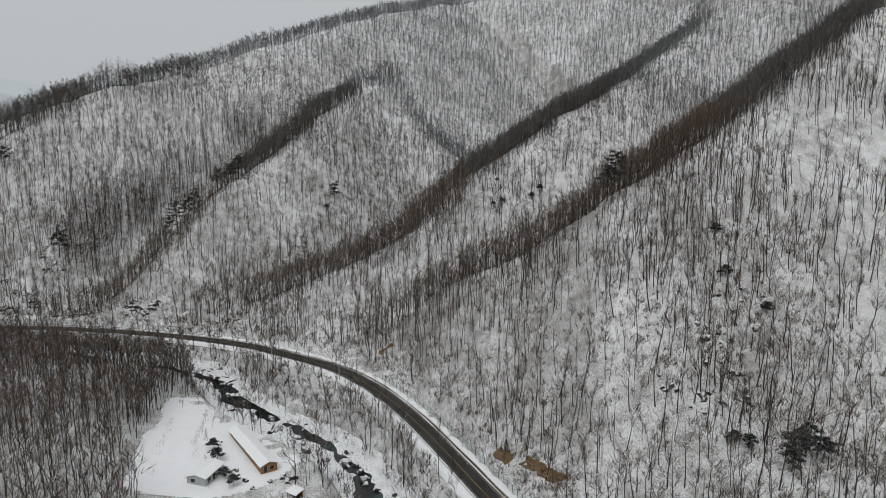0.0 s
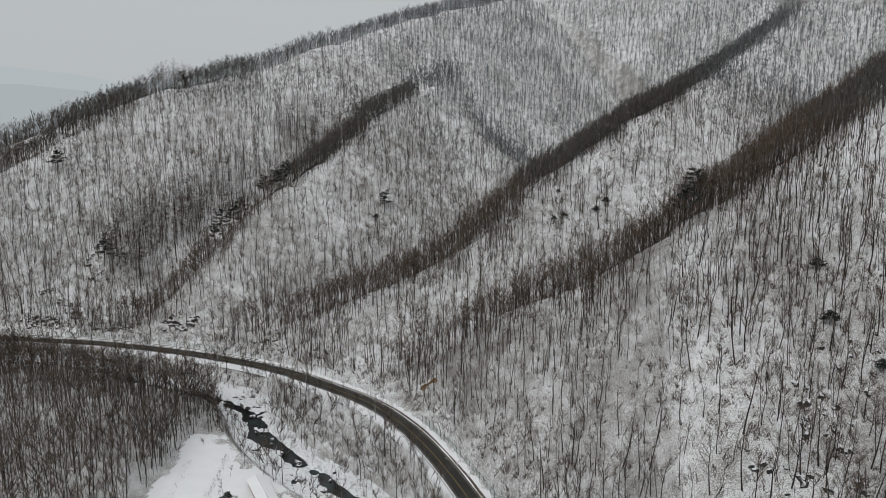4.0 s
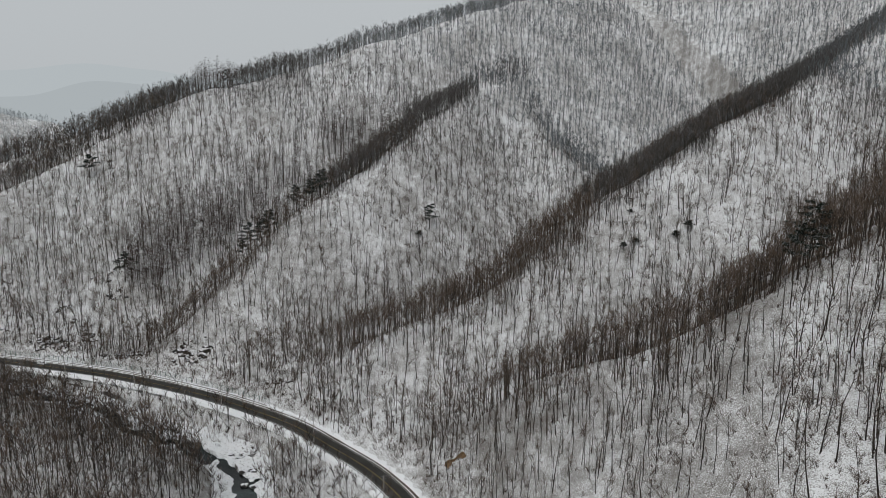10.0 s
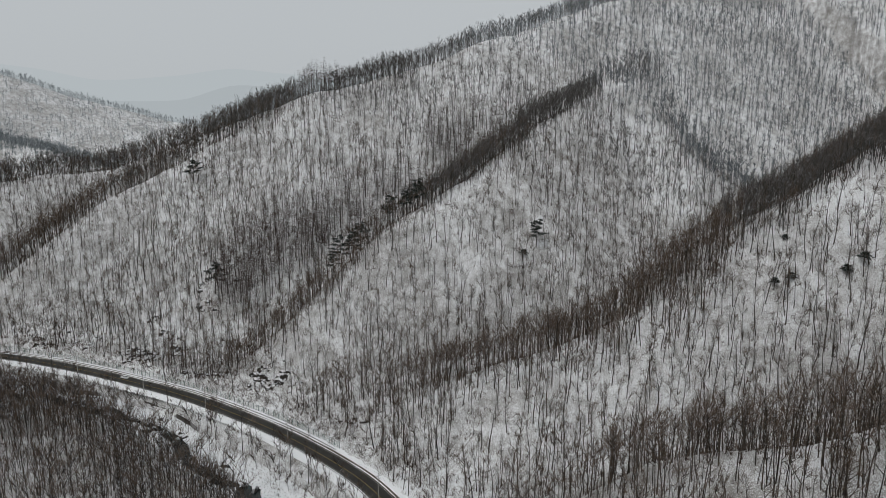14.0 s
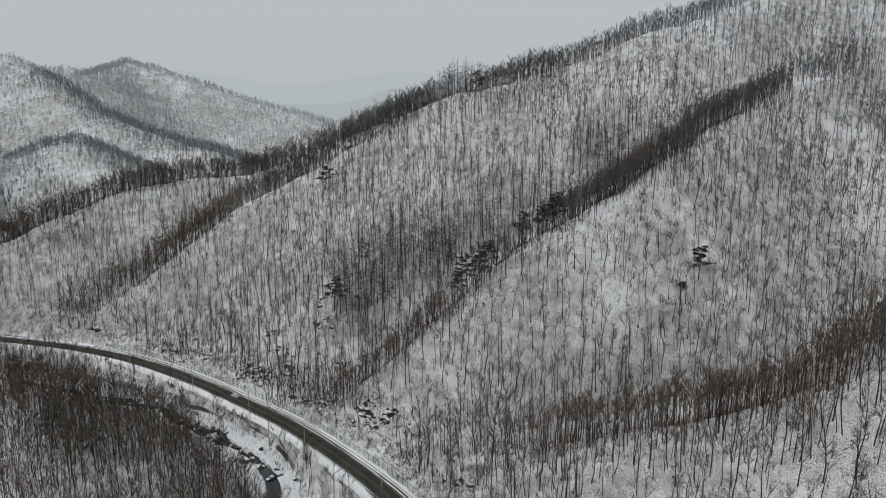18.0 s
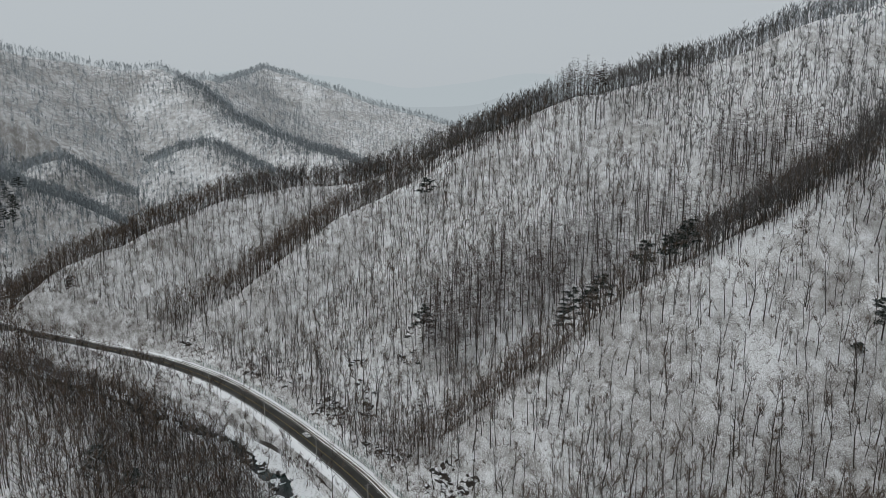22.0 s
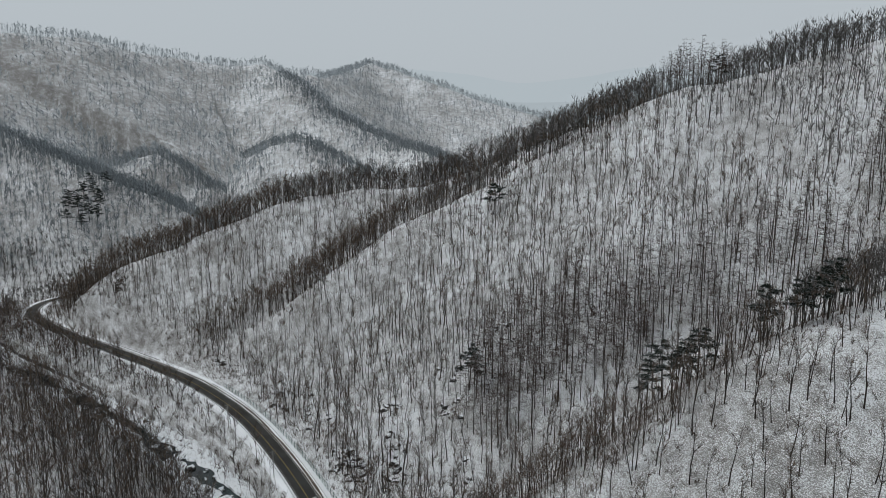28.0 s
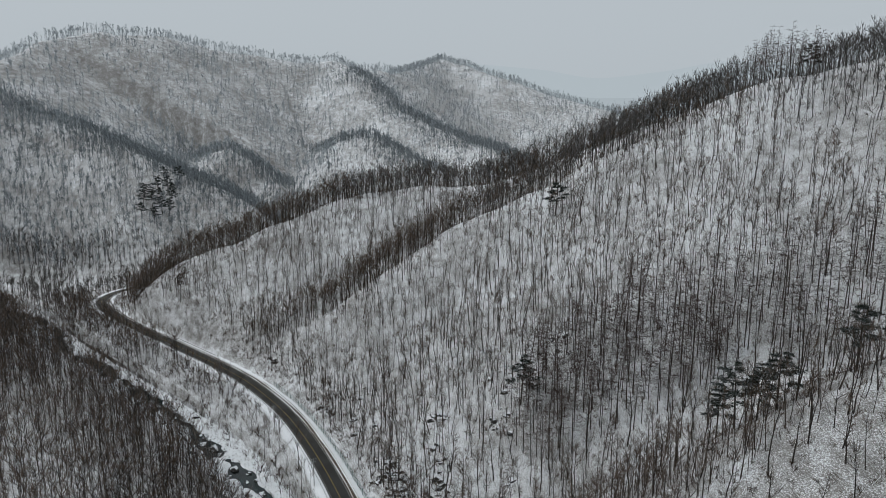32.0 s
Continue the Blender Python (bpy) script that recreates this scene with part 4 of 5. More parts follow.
ok |= (b_rside < 0) & (b_river > 6.5) & (b_river < 18) & (bx > -150) & (np.hypot(bx + 60, by - 200) > 19) & (rng.random(len(bx)) < 0.75)
young = new("riverbank_saplings", planted("riverbank_saplings", SAPLING, bx[ok], by[ok], bz[ok], rng, [MAT_BARK, MAT_TWIG_RED], 0.8, 1.6))
tagged(young, "brown saplings between road and stream", "saplings", kind="stuff")
tagged(undergrowth, "brown leafless shrubs on banks and slopes", "undergrowth", kind="stuff")


def stalks(rng, size):
    """A tuft of thin dry stalks that leans over in the snow."""
    s = Sprig()
    for k in range(5):
        az = rng.uniform(0, 2 * math.pi)
        p = np.array([rng.normal(0, 0.3), rng.normal(0, 0.3), -0.05])
        s.twig(p, np.array([math.cos(az) * 0.8, math.sin(az) * 0.8, rng.uniform(0.3, 1.0)]) * size, 0.06, rng, k % 2)
    return s.done()


TUFTS = [stalks(rng, h) for h in (0.7, 0.9, 1.2, 1.5)]
vx, vy = scatter(-250, 130, 150, 480, 1.9, rng)
vz, v_road, v_side, *_ = terrain(vx, vy)
v_ok = (v_side > 0) & (v_road > 11) & (vx < 0.72 * vy + 5) & (rng.random(len(vx)) < 0.55 + 0.35 * rolling(vx, vy, 13, 135))
stalk_cover = new("dry_stalks", planted("dry_stalks", TUFTS, vx[v_ok], vy[v_ok], vz[v_ok], rng, [MAT_TWIG_RED, MAT_TWIG], 0.7, 1.3))
tagged(stalk_cover, "dry brown stalks and seedlings poking through thin snow", "undergrowth", kind="stuff")


# ---- stones and outcrops ----
def stone_mesh(name, rng, size, flat=0.7, cuts=2):
    bm = bmesh.new()
    bmesh.ops.create_icosphere(bm, subdivisions=cuts, radius=1)
    off = Vector(rng.uniform(-50, 50, 3))
    for v in bm.verts:
        k = 1 + 0.75 * noise.noise(v.co * 1.2 + off) + 0.45 * noise.noise(v.co * 3.1 + off)
        v.co = Vector((v.co.x * size * k, v.co.y * size * k * 0.8, v.co.z * size * k * flat))
    me = bpy.data.meshes.new(name)
    bm.to_mesh(me)
    bm.free()
    me.materials.append(MAT_ROCK)
    return me


STONES = [stone_mesh("boulder", rng, 1.0, f) for f in (0.7, 0.8, 0.9, 1.0, 0.75, 0.95)]


def set_stones(name, spots, low, high, label, group):
    for x, y in spots:
        ob = new(name, STONES[int(rng.integers(len(STONES)))])
        sc = rng.uniform(low, high)
        ob.location = (x, y, (ground(x, y) if name != "boulder" else -6.7) - 0.25 * sc)
        ob.rotation_euler = (rng.normal(0, 0.25), rng.normal(0, 0.25), rng.uniform(0, 6.28))
        ob.scale = (sc, sc * rng.uniform(0.8, 1.2), sc)
        tagged(ob, label, "rock", group)


river_spots = []
for x, y in RIVER[::1]:
    if -600 < x < 0 and y > 170 and rng.random() < 0.9:
        river_spots.append((x + rng.normal(0, 3.6), y + rng.normal(0, 3.6)))
set_stones("boulder", river_spots[:260], 0.6, 2.1, "dark stream boulder capped with snow", "stream boulders")
outcrops = []
for cx, cy, n, r in ((-250, 412, 5, 4), (-257, 392, 5, 4), (-252, 374, 8, 6), (-268, 422, 5, 4), (-275, 399, 6, 3), (-261, 376, 6, 4), (-256, 442, 4, 4), (112, 236, 7, 8), (96, 214, 6, 6), (-266, 375, 6, 6), (-172, 368, 6, 7),
                     (-300, 378, 6, 8), (-342, 374, 6, 9), (100, 225, 5, 5), (92, 200, 6, 6), (72, 205, 4, 6), (-225, 400, 4, 4), (-210, 372, 5, 6)):
    outcrops += [(cx + rng.normal(0, r), cy + rng.normal(0, r * 0.6)) for _ in range(int(n * 1.6))]
set_stones("rock_outcrop", outcrops, 0.6, 1.7, "dark craggy rock breaking through the snowy slope", "slope rocks")


def crag(x, y, w, d, seed, lift=0.35, tread=1.7):
    """A broken rock face: the slope cut into ledges, with snow on the treads."""
    nu, nv = int(w * 4.4), int(d * 5.2)
    u, v = np.meshgrid(np.linspace(-1, 1, nu), np.linspace(-1, 1, nv))
    px = x + u * w + 0.35 * rolling(u * w, v * d, 1.3, seed)
    py = y + v * d + 0.35 * rolling(u * w, v * d, 1.3, seed + 1)
    mask = ease(1.05, 0.6, np.hypot(u, v) + 0.34 * rolling(px, py, 4.5, seed + 2) + 0.14 * rolling(px, py, 1.8, seed + 6))
    z = terrain(px, py)[0]
    level = (z + 1.5 * rolling(px, py, 5.0, seed + 3) + 0.7 * rolling(px, py, 1.9, seed + 4)) / tread
    step = np.floor(level) + ease(0.55, 0.95, level - np.floor(level))
    pz = z + mask * (lift + 0.95 * (step - level) * tread + 0.5 * rolling(px, py, 0.9, seed + 5) + 0.9 * rolling(px, py, 3.0, seed + 7)) - 0.7 * (1 - mask)
    q = (np.arange(nv - 1)[:, None] * nu + np.arange(nu - 1)[None, :]).ravel()
    f = np.stack([q, q + 1, q + nu + 1, q + nu], 1)
    keep_f = mask.ravel()[f].max(1) > 0.02
    ob = new("crag", mesh_from("crag", np.stack([px.ravel(), py.ravel(), pz.ravel()], 1), f[keep_f], [MAT_CRAG]))
    return tagged(ob, "dark broken rock face with snow on its ledges", "crag", "crags")


MAT_CRAG = bark("dark_ledged_rock", (0.030, 0.026, 0.023), (0.085, 0.073, 0.062), 0.95, (0.74, 0.94))
for i, (x, y, w, d) in enumerate(((-259, 375, 14, 6), (-247, 386, 6, 5), (-222, 371, 9, 4), (-174, 370, 13, 6.5), (-206, 371, 6, 3), (-330, 371, 10, 4),
                                  (-251, 411, 3.5, 3), (-258, 394, 4, 3), (-244, 429, 3, 3), (-395, 362, 7, 4), (-120, 352, 9, 2.6), (-495, 325, 6, 4))):
    crag(x, y, w, d, 201 + 11 * i)


# ---- road furniture ----
def box(w, d, h, at=(0, 0, 0), bevel=0.0):
    bm = bmesh.new()
    bmesh.ops.create_cube(bm, size=1, matrix=Matrix.Translation(Vector(at) + Vector((0, 0, h / 2))) @ Matrix.Diagonal((w, d, h, 1)))
    if bevel:
        bmesh.ops.bevel(bm, geom=bm.edges[:], offset=bevel, segments=1, affect="EDGES")
    return bm


def finish(name, bm, mat):
    me = bpy.data.meshes.new(name)
    bm.to_mesh(me)
    bm.free()
    me.materials.append(mat)
    return me


def rod(name, path, radius, mat, sides=6):
    v, f = tube(path, [radius] * len(path), sides)
    return mesh_from(name, v, f, [mat])


def stretch_of(x0, x1):
    return ROAD[(ROAD[:, 0] >= x0) & (ROAD[:, 0] <= x1) & (ROAD[:, 1] > 100)]


def beside(line, off):
    return line + normals(line) * off


centre = strip("centre_line", ROAD, [(-0.09, 0.098), (0.09, 0.098)], [MAT_YELLOW])
part("centre_line", centre, road, "worn yellow centre line")
for o in (-2.8, 3.4):
    part("edge_line", strip("edge_line", ROAD, [(o - 0.07, 0.036), (o + 0.07, 0.036)], [MAT_WHITE_LINE]), road, "worn white edge line")
verge = tagged(new("verge", strip("verge", ROAD, [(3.7, 0.0), (3.85, 0.05), (4.6, 0.10), (5.4, 0.06), (5.8, -0.5)], [MAT_DIRT], wobble=0.12)),
               "brown gritty wet verge beside the road", "verge", kind="structure")
snow_bank = tagged(new("snow_bank", strip("snow_bank", ROAD, [(5.1, -0.3), (5.3, 0.16), (5.9, 0.42), (6.6, 0.34), (8.4, 0.15), (9.4, -0.6)], [MAT_SNOW], wobble=0.3, seed=4)),
                   "ploughed white snow strip along the uphill roadside", "snow bank", kind="structure")
tagged(new("outer_snow_bank", strip("outer_snow_bank", ROAD, [(-7.2, -0.9), (-6.2, 0.02), (-4.8, 0.24), (-3.5, 0.16), (-3.1, -0.2)], [MAT_SNOW], wobble=0.2, seed=6)),
       "ploughed white snow along the valley side of the road", "snow bank", kind="structure")
tagged(new("snow_windrow", strip("snow_windrow", ROAD, [(3.95, -0.1), (4.1, 0.16), (4.3, 0.2), (4.5, -0.1)], [MAT_SNOW], wobble=0.22, seed=9)),
       "thin white line of ploughed snow on the wet verge", "snow bank", kind="structure")

# clods of dirty snow thrown up along the verge
clods = []
cv = np.array([(-0.3, -0.2, 0), (0.3, -0.25, 0), (0.35, 0.2, 0), (-0.25, 0.28, 0), (0.05, 0.0, 0.3)])
cf = np.array([(0, 1, 4), (1, 2, 4), (2, 3, 4), (3, 0, 4)])
walkway = stretch_of(-560, 30)
wn_ = normals(walkway)
cx, cy = [], []
for p, q in zip(walkway, wn_):
    for _ in range(2):
        o = rng.uniform(4.0, 5.2)
        cx.append(p[0] + q[0] * o + rng.normal(0, 1.2))
        cy.append(p[1] + q[1] * o + rng.normal(0, 0.6))
clod_ob = new("snow_clods", planted("snow_clods", [(cv, cf, np.zeros(len(cf), int))], np.array(cx), np.array(cy), np.full(len(cx), 0.08), rng, [MAT_SNOW], 0.25, 0.8))
tagged(clod_ob, "lumps of ploughed snow strewn along the road edge", "snow lumps", kind="stuff")

POST = finish("post", box(0.15, 0.15, 3.1, (0, 0, -0.2), 0.01), MAT_GREEN_STEEL)


def fence(x0, x1):
    root = tagged(new("rockfall_fence"), "tall green wire rockfall fence on posts beside the road", "fence", "roadside fences")
    line = beside(stretch_of(x0, x1), 7.6)
    for x, y in line:
        part("post", POST, root, at=(x, y, 0.05))
    for h in (0.5, 1.0, 1.5, 2.0, 2.45, 2.8):
        part("wire", rod("wire", [(x, y, h) for x, y in line], 0.035, MAT_GREEN_STEEL, 3), root)


fence(-372, -118)
fence(-34, 40)
RAIL_POST = finish("post", box(0.14, 0.14, 1.0, (0, 0, -0.3), 0.01), MAT_STEEL)


def guardrail(x0, x1):
    root = tagged(new("guardrail"), "grey steel guardrail with snow along the valley side", "guardrail", "guardrails")
    line = beside(stretch_of(x0, x1), -4.3)
    part("rail", strip("rail", line, [(0.0, 0.42), (0.06, 0.50), (0.0, 0.57), (0.06, 0.64), (0.0, 0.72), (-0.02, 0.72), (-0.02, 0.42)], [MAT_STEEL]), root)
    for x, y in line[::2]:
        part("post", RAIL_POST, root, at=(x, y, 0.05))


for a, b in ((-250, 30), (-420, -256), (-580, -426)):
    guardrail(a, b)


def low_wall(x0, x1, off, high):
    line = beside(stretch_of(x0, x1), off)
    root = tagged(new("retaining_wall"), "low grey concrete wall with snow on top", "wall", "roadside walls")
    part("face", strip("face", line, [(0, -0.5), (0, high), (0.3, high), (0.3, -0.5)], [MAT_CONCRETE]), root)
    part("snow_cap", strip("snow_cap", line, [(-0.04, high - 0.02), (-0.04, high + 0.14), (0.15, high + 0.22), (0.34, high + 0.14), (0.34, high - 0.02)], [MAT_SNOW]), root, "white snow cap")


low_wall(-380, -118, 5.7, 0.75)
low_wall(-470, -425, 6.0, 0.9)
low_wall(-478, -440, 8.2, 1.5)


def utility_pole(x, y, tall, turn):
    root = tagged(new("utility_pole"), "grey concrete utility pole with crossarms beside the road", "utility pole", "utility poles")
    z = ground(x, y)
    part("pole", mesh_from("pole", *tube([(0, 0, -0.5), (0, 0, tall * 0.5), (0, 0, tall)], [0.19, 0.155, 0.11], 8), [MAT_CONCRETE]), root)
    for h, w in ((tall - 0.4, 2.2), (tall - 1.4, 1.6)):
        arm = part("crossarm", finish("crossarm", box(w, 0.11, 0.11, (0, 0.12, h)), MAT_STEEL), root)
        for o in (-0.46, 0.0, 0.46):
            part("insulator", mesh_from("insulator", *tube([(o * w, 0.12, h + 0.11), (o * w, 0.12, h + 0.24), (o * w, 0.12, h + 0.3)], [0.05, 0.07, 0.03], 6), [MAT_CONCRETE]), arm)
    root.location, root.rotation_euler = (x, y, z), (0, 0, turn)
    return Vector((x, y, z + tall - 0.1))


POLES = [(-11, 208), (-46, 275), (-85, 310), (-137, 332), (-189, 344), (-232, 350), (-277, 351), (-330, 348), (-384, 333), (-436, 313)]
heads = []
for i, (x, y) in enumerate(POLES):
    a, b = POLES[max(0, i - 1)], POLES[min(len(POLES) - 1, i + 1)]
    heads.append(utility_pole(x, y, 11.0, math.atan2(b[1] - a[1], b[0] - a[0]) + math.pi / 2))
cables = tagged(new("power_cable"), "thin dark power cables hung between the poles", "cable")
for a, b in zip(heads, heads[1:]):
    for o in (-0.9, 0.9):
        side = Vector((-(b - a).y, (b - a).x, 0)).normalized() * o
        pts = [a.lerp(b, u / 10) + side - Vector((0, 0, 1.6 * (1 - (u / 5 - 1) ** 2))) for u in range(11)]
        part("wire", rod("wire", pts, 0.014, MAT_DARK, 3), cables)


# ---- stream: a stony bed with a winding channel ----
def stream_stones():
    m, n, l, b = material("snowy_stream_stones", 0.8)
    g = n.new("ShaderNodeNewGeometry")
    co = g.outputs["Position"]
    fine, mid = tex_noise(n, l, co, 1.3, 5.0, 0.7), tex_noise(n, l, co, 0.22, 3.0)
    stone = mixed(n, l, fine, (0.03, 0.028, 0.026), (0.11, 0.10, 0.09))
    snow = mixed(n, l, mid, (0.74, 0.76, 0.78), (0.88, 0.88, 0.89))
    sep = n.new("ShaderNodeSeparateXYZ")
    l.new(g.outputs["Normal"], sep.inputs[0])
    up = ramp(n, l, sep.outputs[2], [(0.62, 0.0), (0.84, 1.0)])
    patch = ramp(n, l, fine, [(0.54, 1.0), (0.64, 0.15)])
    l.new(mixed(n, l, mixed(n, l, 1.0, up, patch, "MULTIPLY"), stone, snow), b.inputs["Base Color"])
    bumped(n, l, b, fine, 0.8, 0.3)
    return m


bed_line = glide(RIVER_PLAN, 1.8)
bed_line = bed_line[(bed_line[:, 1] > -290) & (bed_line[:, 0] > -790)]
bn = normals(bed_line)
offs = np.concatenate([np.arange(-22, -13, 1.6), np.arange(-12, 12.01, 1.0), np.arange(13.2, 22.1, 1.6)])
BX = bed_line[:, :1] + bn[:, :1] * offs[None]
BY = bed_line[:, 1:] + bn[:, 1:] * offs[None]
along = np.arange(len(bed_line))[:, None] * 1.8 + offs[None] * 0
wander = 4.5 * rolling(along, along * 0, 42, 101) + 1.5 * rolling(along, along * 0, 13, 103)
channel = 3.6 + 2.4 * rolling(along, along * 0, 15, 105)
deep = ease(channel, channel * 0.3, np.abs(offs[None] - wander)) * (0.75 + 0.5 * rolling(BX, BY, 6, 111))
shore, bed_road, *_ = terrain(BX, BY)
BZ = -6.35 + 0.5 * rolling(BX, BY, 5.5, 107) + 0.55 * rolling(BX, BY, 2.6, 109) - 1.7 * deep
edge = ease(8.5, 13.0, np.abs(offs[None] + 0 * along))
BZ = BZ * (1 - edge) + (shore + 0.10 + 0.25 * rolling(BX, BY, 4.0, 113)) * edge
BZ = BZ - 1.1 * ease(20.3, 22, np.abs(offs[None] + 0 * along)) - 1.2 * ease(9.5, 7.5, bed_road)
nb = len(offs)
q = (np.arange(len(bed_line) - 1)[:, None] * nb + np.arange(nb - 1)[None, :]).ravel()
bed_faces = np.stack([q, q + 1, q + nb + 1, q + nb], 1)
bank_index = np.tile(np.where(np.abs(0.5 * (offs[1:] + offs[:-1])) > 10.5, 1, 0), len(bed_line) - 1)
stream_bed = new("stream_bed", mesh_from("stream_bed", np.stack([BX.ravel(), BY.ravel(), BZ.ravel()], 1), bed_faces, [stream_stones(), MAT_GROUND], bank_index))
tagged(stream_bed, "stony stream bed under broken snow and ice", "stream bed", kind="structure")
water = tagged(new("water", strip("water", RIVER, [(-9, -6.9), (0, -6.9), (9, -6.9)], [MAT_WATER])), "dark cold stream between snowy stones", "water", kind="structure")


# ---- the snowy yard with its buildings ----
def draped(name, inside, x0, x1, y0, y1, step, lift, mat):
    """A sheet that lies on the ground where inside(x, y) holds."""
    ax, ay = np.meshgrid(np.arange(x0, x1, step), np.arange(y0, y1, step))
    az = terrain(ax, ay)[0] + lift
    n = ax.shape[1]
    q = (np.arange(ax.shape[0] - 1)[:, None] * n + np.arange(n - 1)[None, :]).ravel()
    f = np.stack([q, q + 1, q + n + 1, q + n], 1)
    px, py = ax.ravel(), ay.ravel()
    f = f[inside(px[f].mean(1), py[f].mean(1))]
    used, back = np.unique(f, return_inverse=True)
    return mesh_from(name, np.stack([px, py, az.ravel()], 1)[used], back.reshape(f.shape), [mat], smooth=True)


def yard_area(x, y):
    d, _, side = line_distance(x, y, COARSE_RIVER)
    return (np.hypot(x + 82, (y - 224) / 1.3) < 36 + 4 * rolling(x, y, 14, 71)) & (d > 15 + 2 * rolling(x, y, 6, 73)) & (side < 0) & (x > -103.5 - 0.17 * (y - 206) + 2 * rolling(x, y, 9, 75))


yard = tagged(new("snow_field", draped("snow_field", yard_area, -130, -30, 170, 280, 1.2, 0.16, MAT_SNOW)), "smooth clean snow over the yard and field", "snow field", kind="structure")

MAT_WALL = plain("pale_grey_sheet_wall", (0.42, 0.45, 0.45), 0.1, 1.0, 0.7)
MAT_GLASS = plain("dark_window_glass", (0.03, 0.035, 0.04), 0.2, 1.0, 0.15, bump=0.0)


def gable_house(name, label, length, width, eave, rise, over, wall_mat, place, turn, openings):
    """A long gabled building: x along the ridge; openings are (wall, along, width, bottom, height)."""
    root = tagged(new(name), label, "building")
    t = 0.15
    for y in (-width / 2, width / 2):
        part("wall", finish("wall", box(length, t, eave + 0.4, (0, y, -0.4)), wall_mat), root)
    for x in (-length / 2 + t / 2, length / 2 - t / 2):
        bm = bmesh.new()
        prof = [(-width / 2 + t, -0.4), (width / 2 - t, -0.4), (width / 2 - t, eave), (0, eave + rise - 0.05), (-width / 2 + t, eave)]
        a = [bm.verts.new((x - t / 2, y, z)) for y, z in prof]
        b = [bm.verts.new((x + t / 2, y, z)) for y, z in prof]
        bm.faces.new(a)
        bm.faces.new(b[::-1])
        for i in range(5):
            bm.faces.new((a[i], b[i], b[(i + 1) % 5], a[(i + 1) % 5]))
        bmesh.ops.recalc_face_normals(bm, faces=bm.faces[:])
        part("gable_wall", finish("gable_wall", bm, wall_mat), root)
    ang = math.atan2(rise, width / 2)
    run = (width / 2 + over) / math.cos(ang)
    for s in (-1, 1):
        for nm, h, lift, mat, grow in (("roof", 0.12, 0.0, MAT_DARK, 0.0), ("roof_snow", 0.24, 0.12, MAT_SNOW, 0.06)):
            bm = box(length + 2 * over + grow, run + grow, h, (0, s * run / 2, lift), 0.05)
            bmesh.ops.rotate(bm, verts=bm.verts[:], cent=(0, 0, 0), matrix=Matrix.Rotation(-s * ang, 3, "X"))
            ob = part(nm, finish(nm, bm, mat), root, "thick white snow" if nm == "roof_snow" else "", (0, 0, eave + rise))
    for wall, along, w, bottom, h in openings:
        nm = "door" if bottom < 0.2 else "window"
        at = {"s": (along, -width / 2 - t / 2 - 0.02, bottom), "n": (along, width / 2 + t / 2 + 0.02, bottom),
              "e": (length / 2 + 0.02, along, bottom), "w": (-length / 2 - 0.02, along, bottom)}[wall]
        size = (w, 0.08) if wall in "sn" else (0.08, w)
        pane = part(nm, finish(nm, box(*size, h, at, 0.01), MAT_GLASS), root)
        fr = 0.09
        for o in (-1, 1):
            off = (o * (w / 2 + fr / 2), 0) if wall in "sn" else (0, o * (w / 2 + fr / 2))
            fs = (fr, 0.12) if wall in "sn" else (0.12, fr)
            part("frame", finish("frame", box(*fs, h + fr, (at[0] + off[0], at[1] + off[1], at[2])), MAT_WALL if wall_mat is MAT_WOOD else MAT_WOOD), pane)
    x, y = place
    root.location, root.rotation_euler = (x, y, ground(x, y) + 0.15), (0, 0, turn)
    return root


barn_turn = math.atan2(-27.3, 19.0)
gable_house("barn", "long timber barn under a thick white snow roof", 33, 5.2, 2.3, 0.95, 0.45, MAT_WOOD, (-66.6, 212.4), barn_turn,
            [("e", 0.9, 1.5, 0.6, 0.9), ("e", -1.2, 1.1, 0.05, 1.9)] + [("s", -15 + 3.4 * i, 1.6, 0.9, 0.8) for i in range(10)])
gable_house("cottage", "pale grey cottage under a white snow roof in the yard", 10.2, 6.4, 2.5, 0.9, 0.4, MAT_WALL, (-76.2, 194.2), math.atan2(9.7, 2.3),
            [("s", -3.2, 1.4, 0.9, 1.1), ("s", -0.6, 1.0, 0.05, 2.0), ("s", 2.6, 1.8, 0.9, 1.1), ("w", 1.2, 1.3, 0.9, 1.1)])
hut = tagged(new("open_shed"), "small open timber shed with a snow-covered roof", "shed")
for x in (-1.8, 1.8):
    for y in (-1.4, 1.4):
        part("post", finish("post", box(0.16, 0.16, 2.3, (x, y, -0.2)), MAT_WOOD), hut)
part("back_wall", finish("back_wall", box(3.6, 0.1, 1.9, (0, 1.45, 0)), MAT_WOOD), hut)
part("bench", finish("bench", box(2.6, 1.0, 0.8, (0, 0.3, 0)), MAT_DARK), hut)
bm = box(4.6, 3.8, 0.1, (0, 0, 2.15))
bmesh.ops.rotate(bm, verts=bm.verts[:], cent=(0, 0, 2.15), matrix=Matrix.Rotation(0.16, 3, "X"))
part("roof", finish("roof", bm, MAT_DARK), hut)
bm = box(4.7, 3.9, 0.26, (0, 0, 2.26), 0.06)
bmesh.ops.rotate(bm, verts=bm.verts[:], cent=(0, 0, 2.15), matrix=Matrix.Rotation(0.16, 3, "X"))
part("roof_snow", finish("roof_snow", bm, MAT_SNOW), hut, "thick white snow")
hut.location, hut.rotation_euler = (-46.2, 187.0, ground(-46.2, 187.0) + 0.1), (0, 0, -0.6)
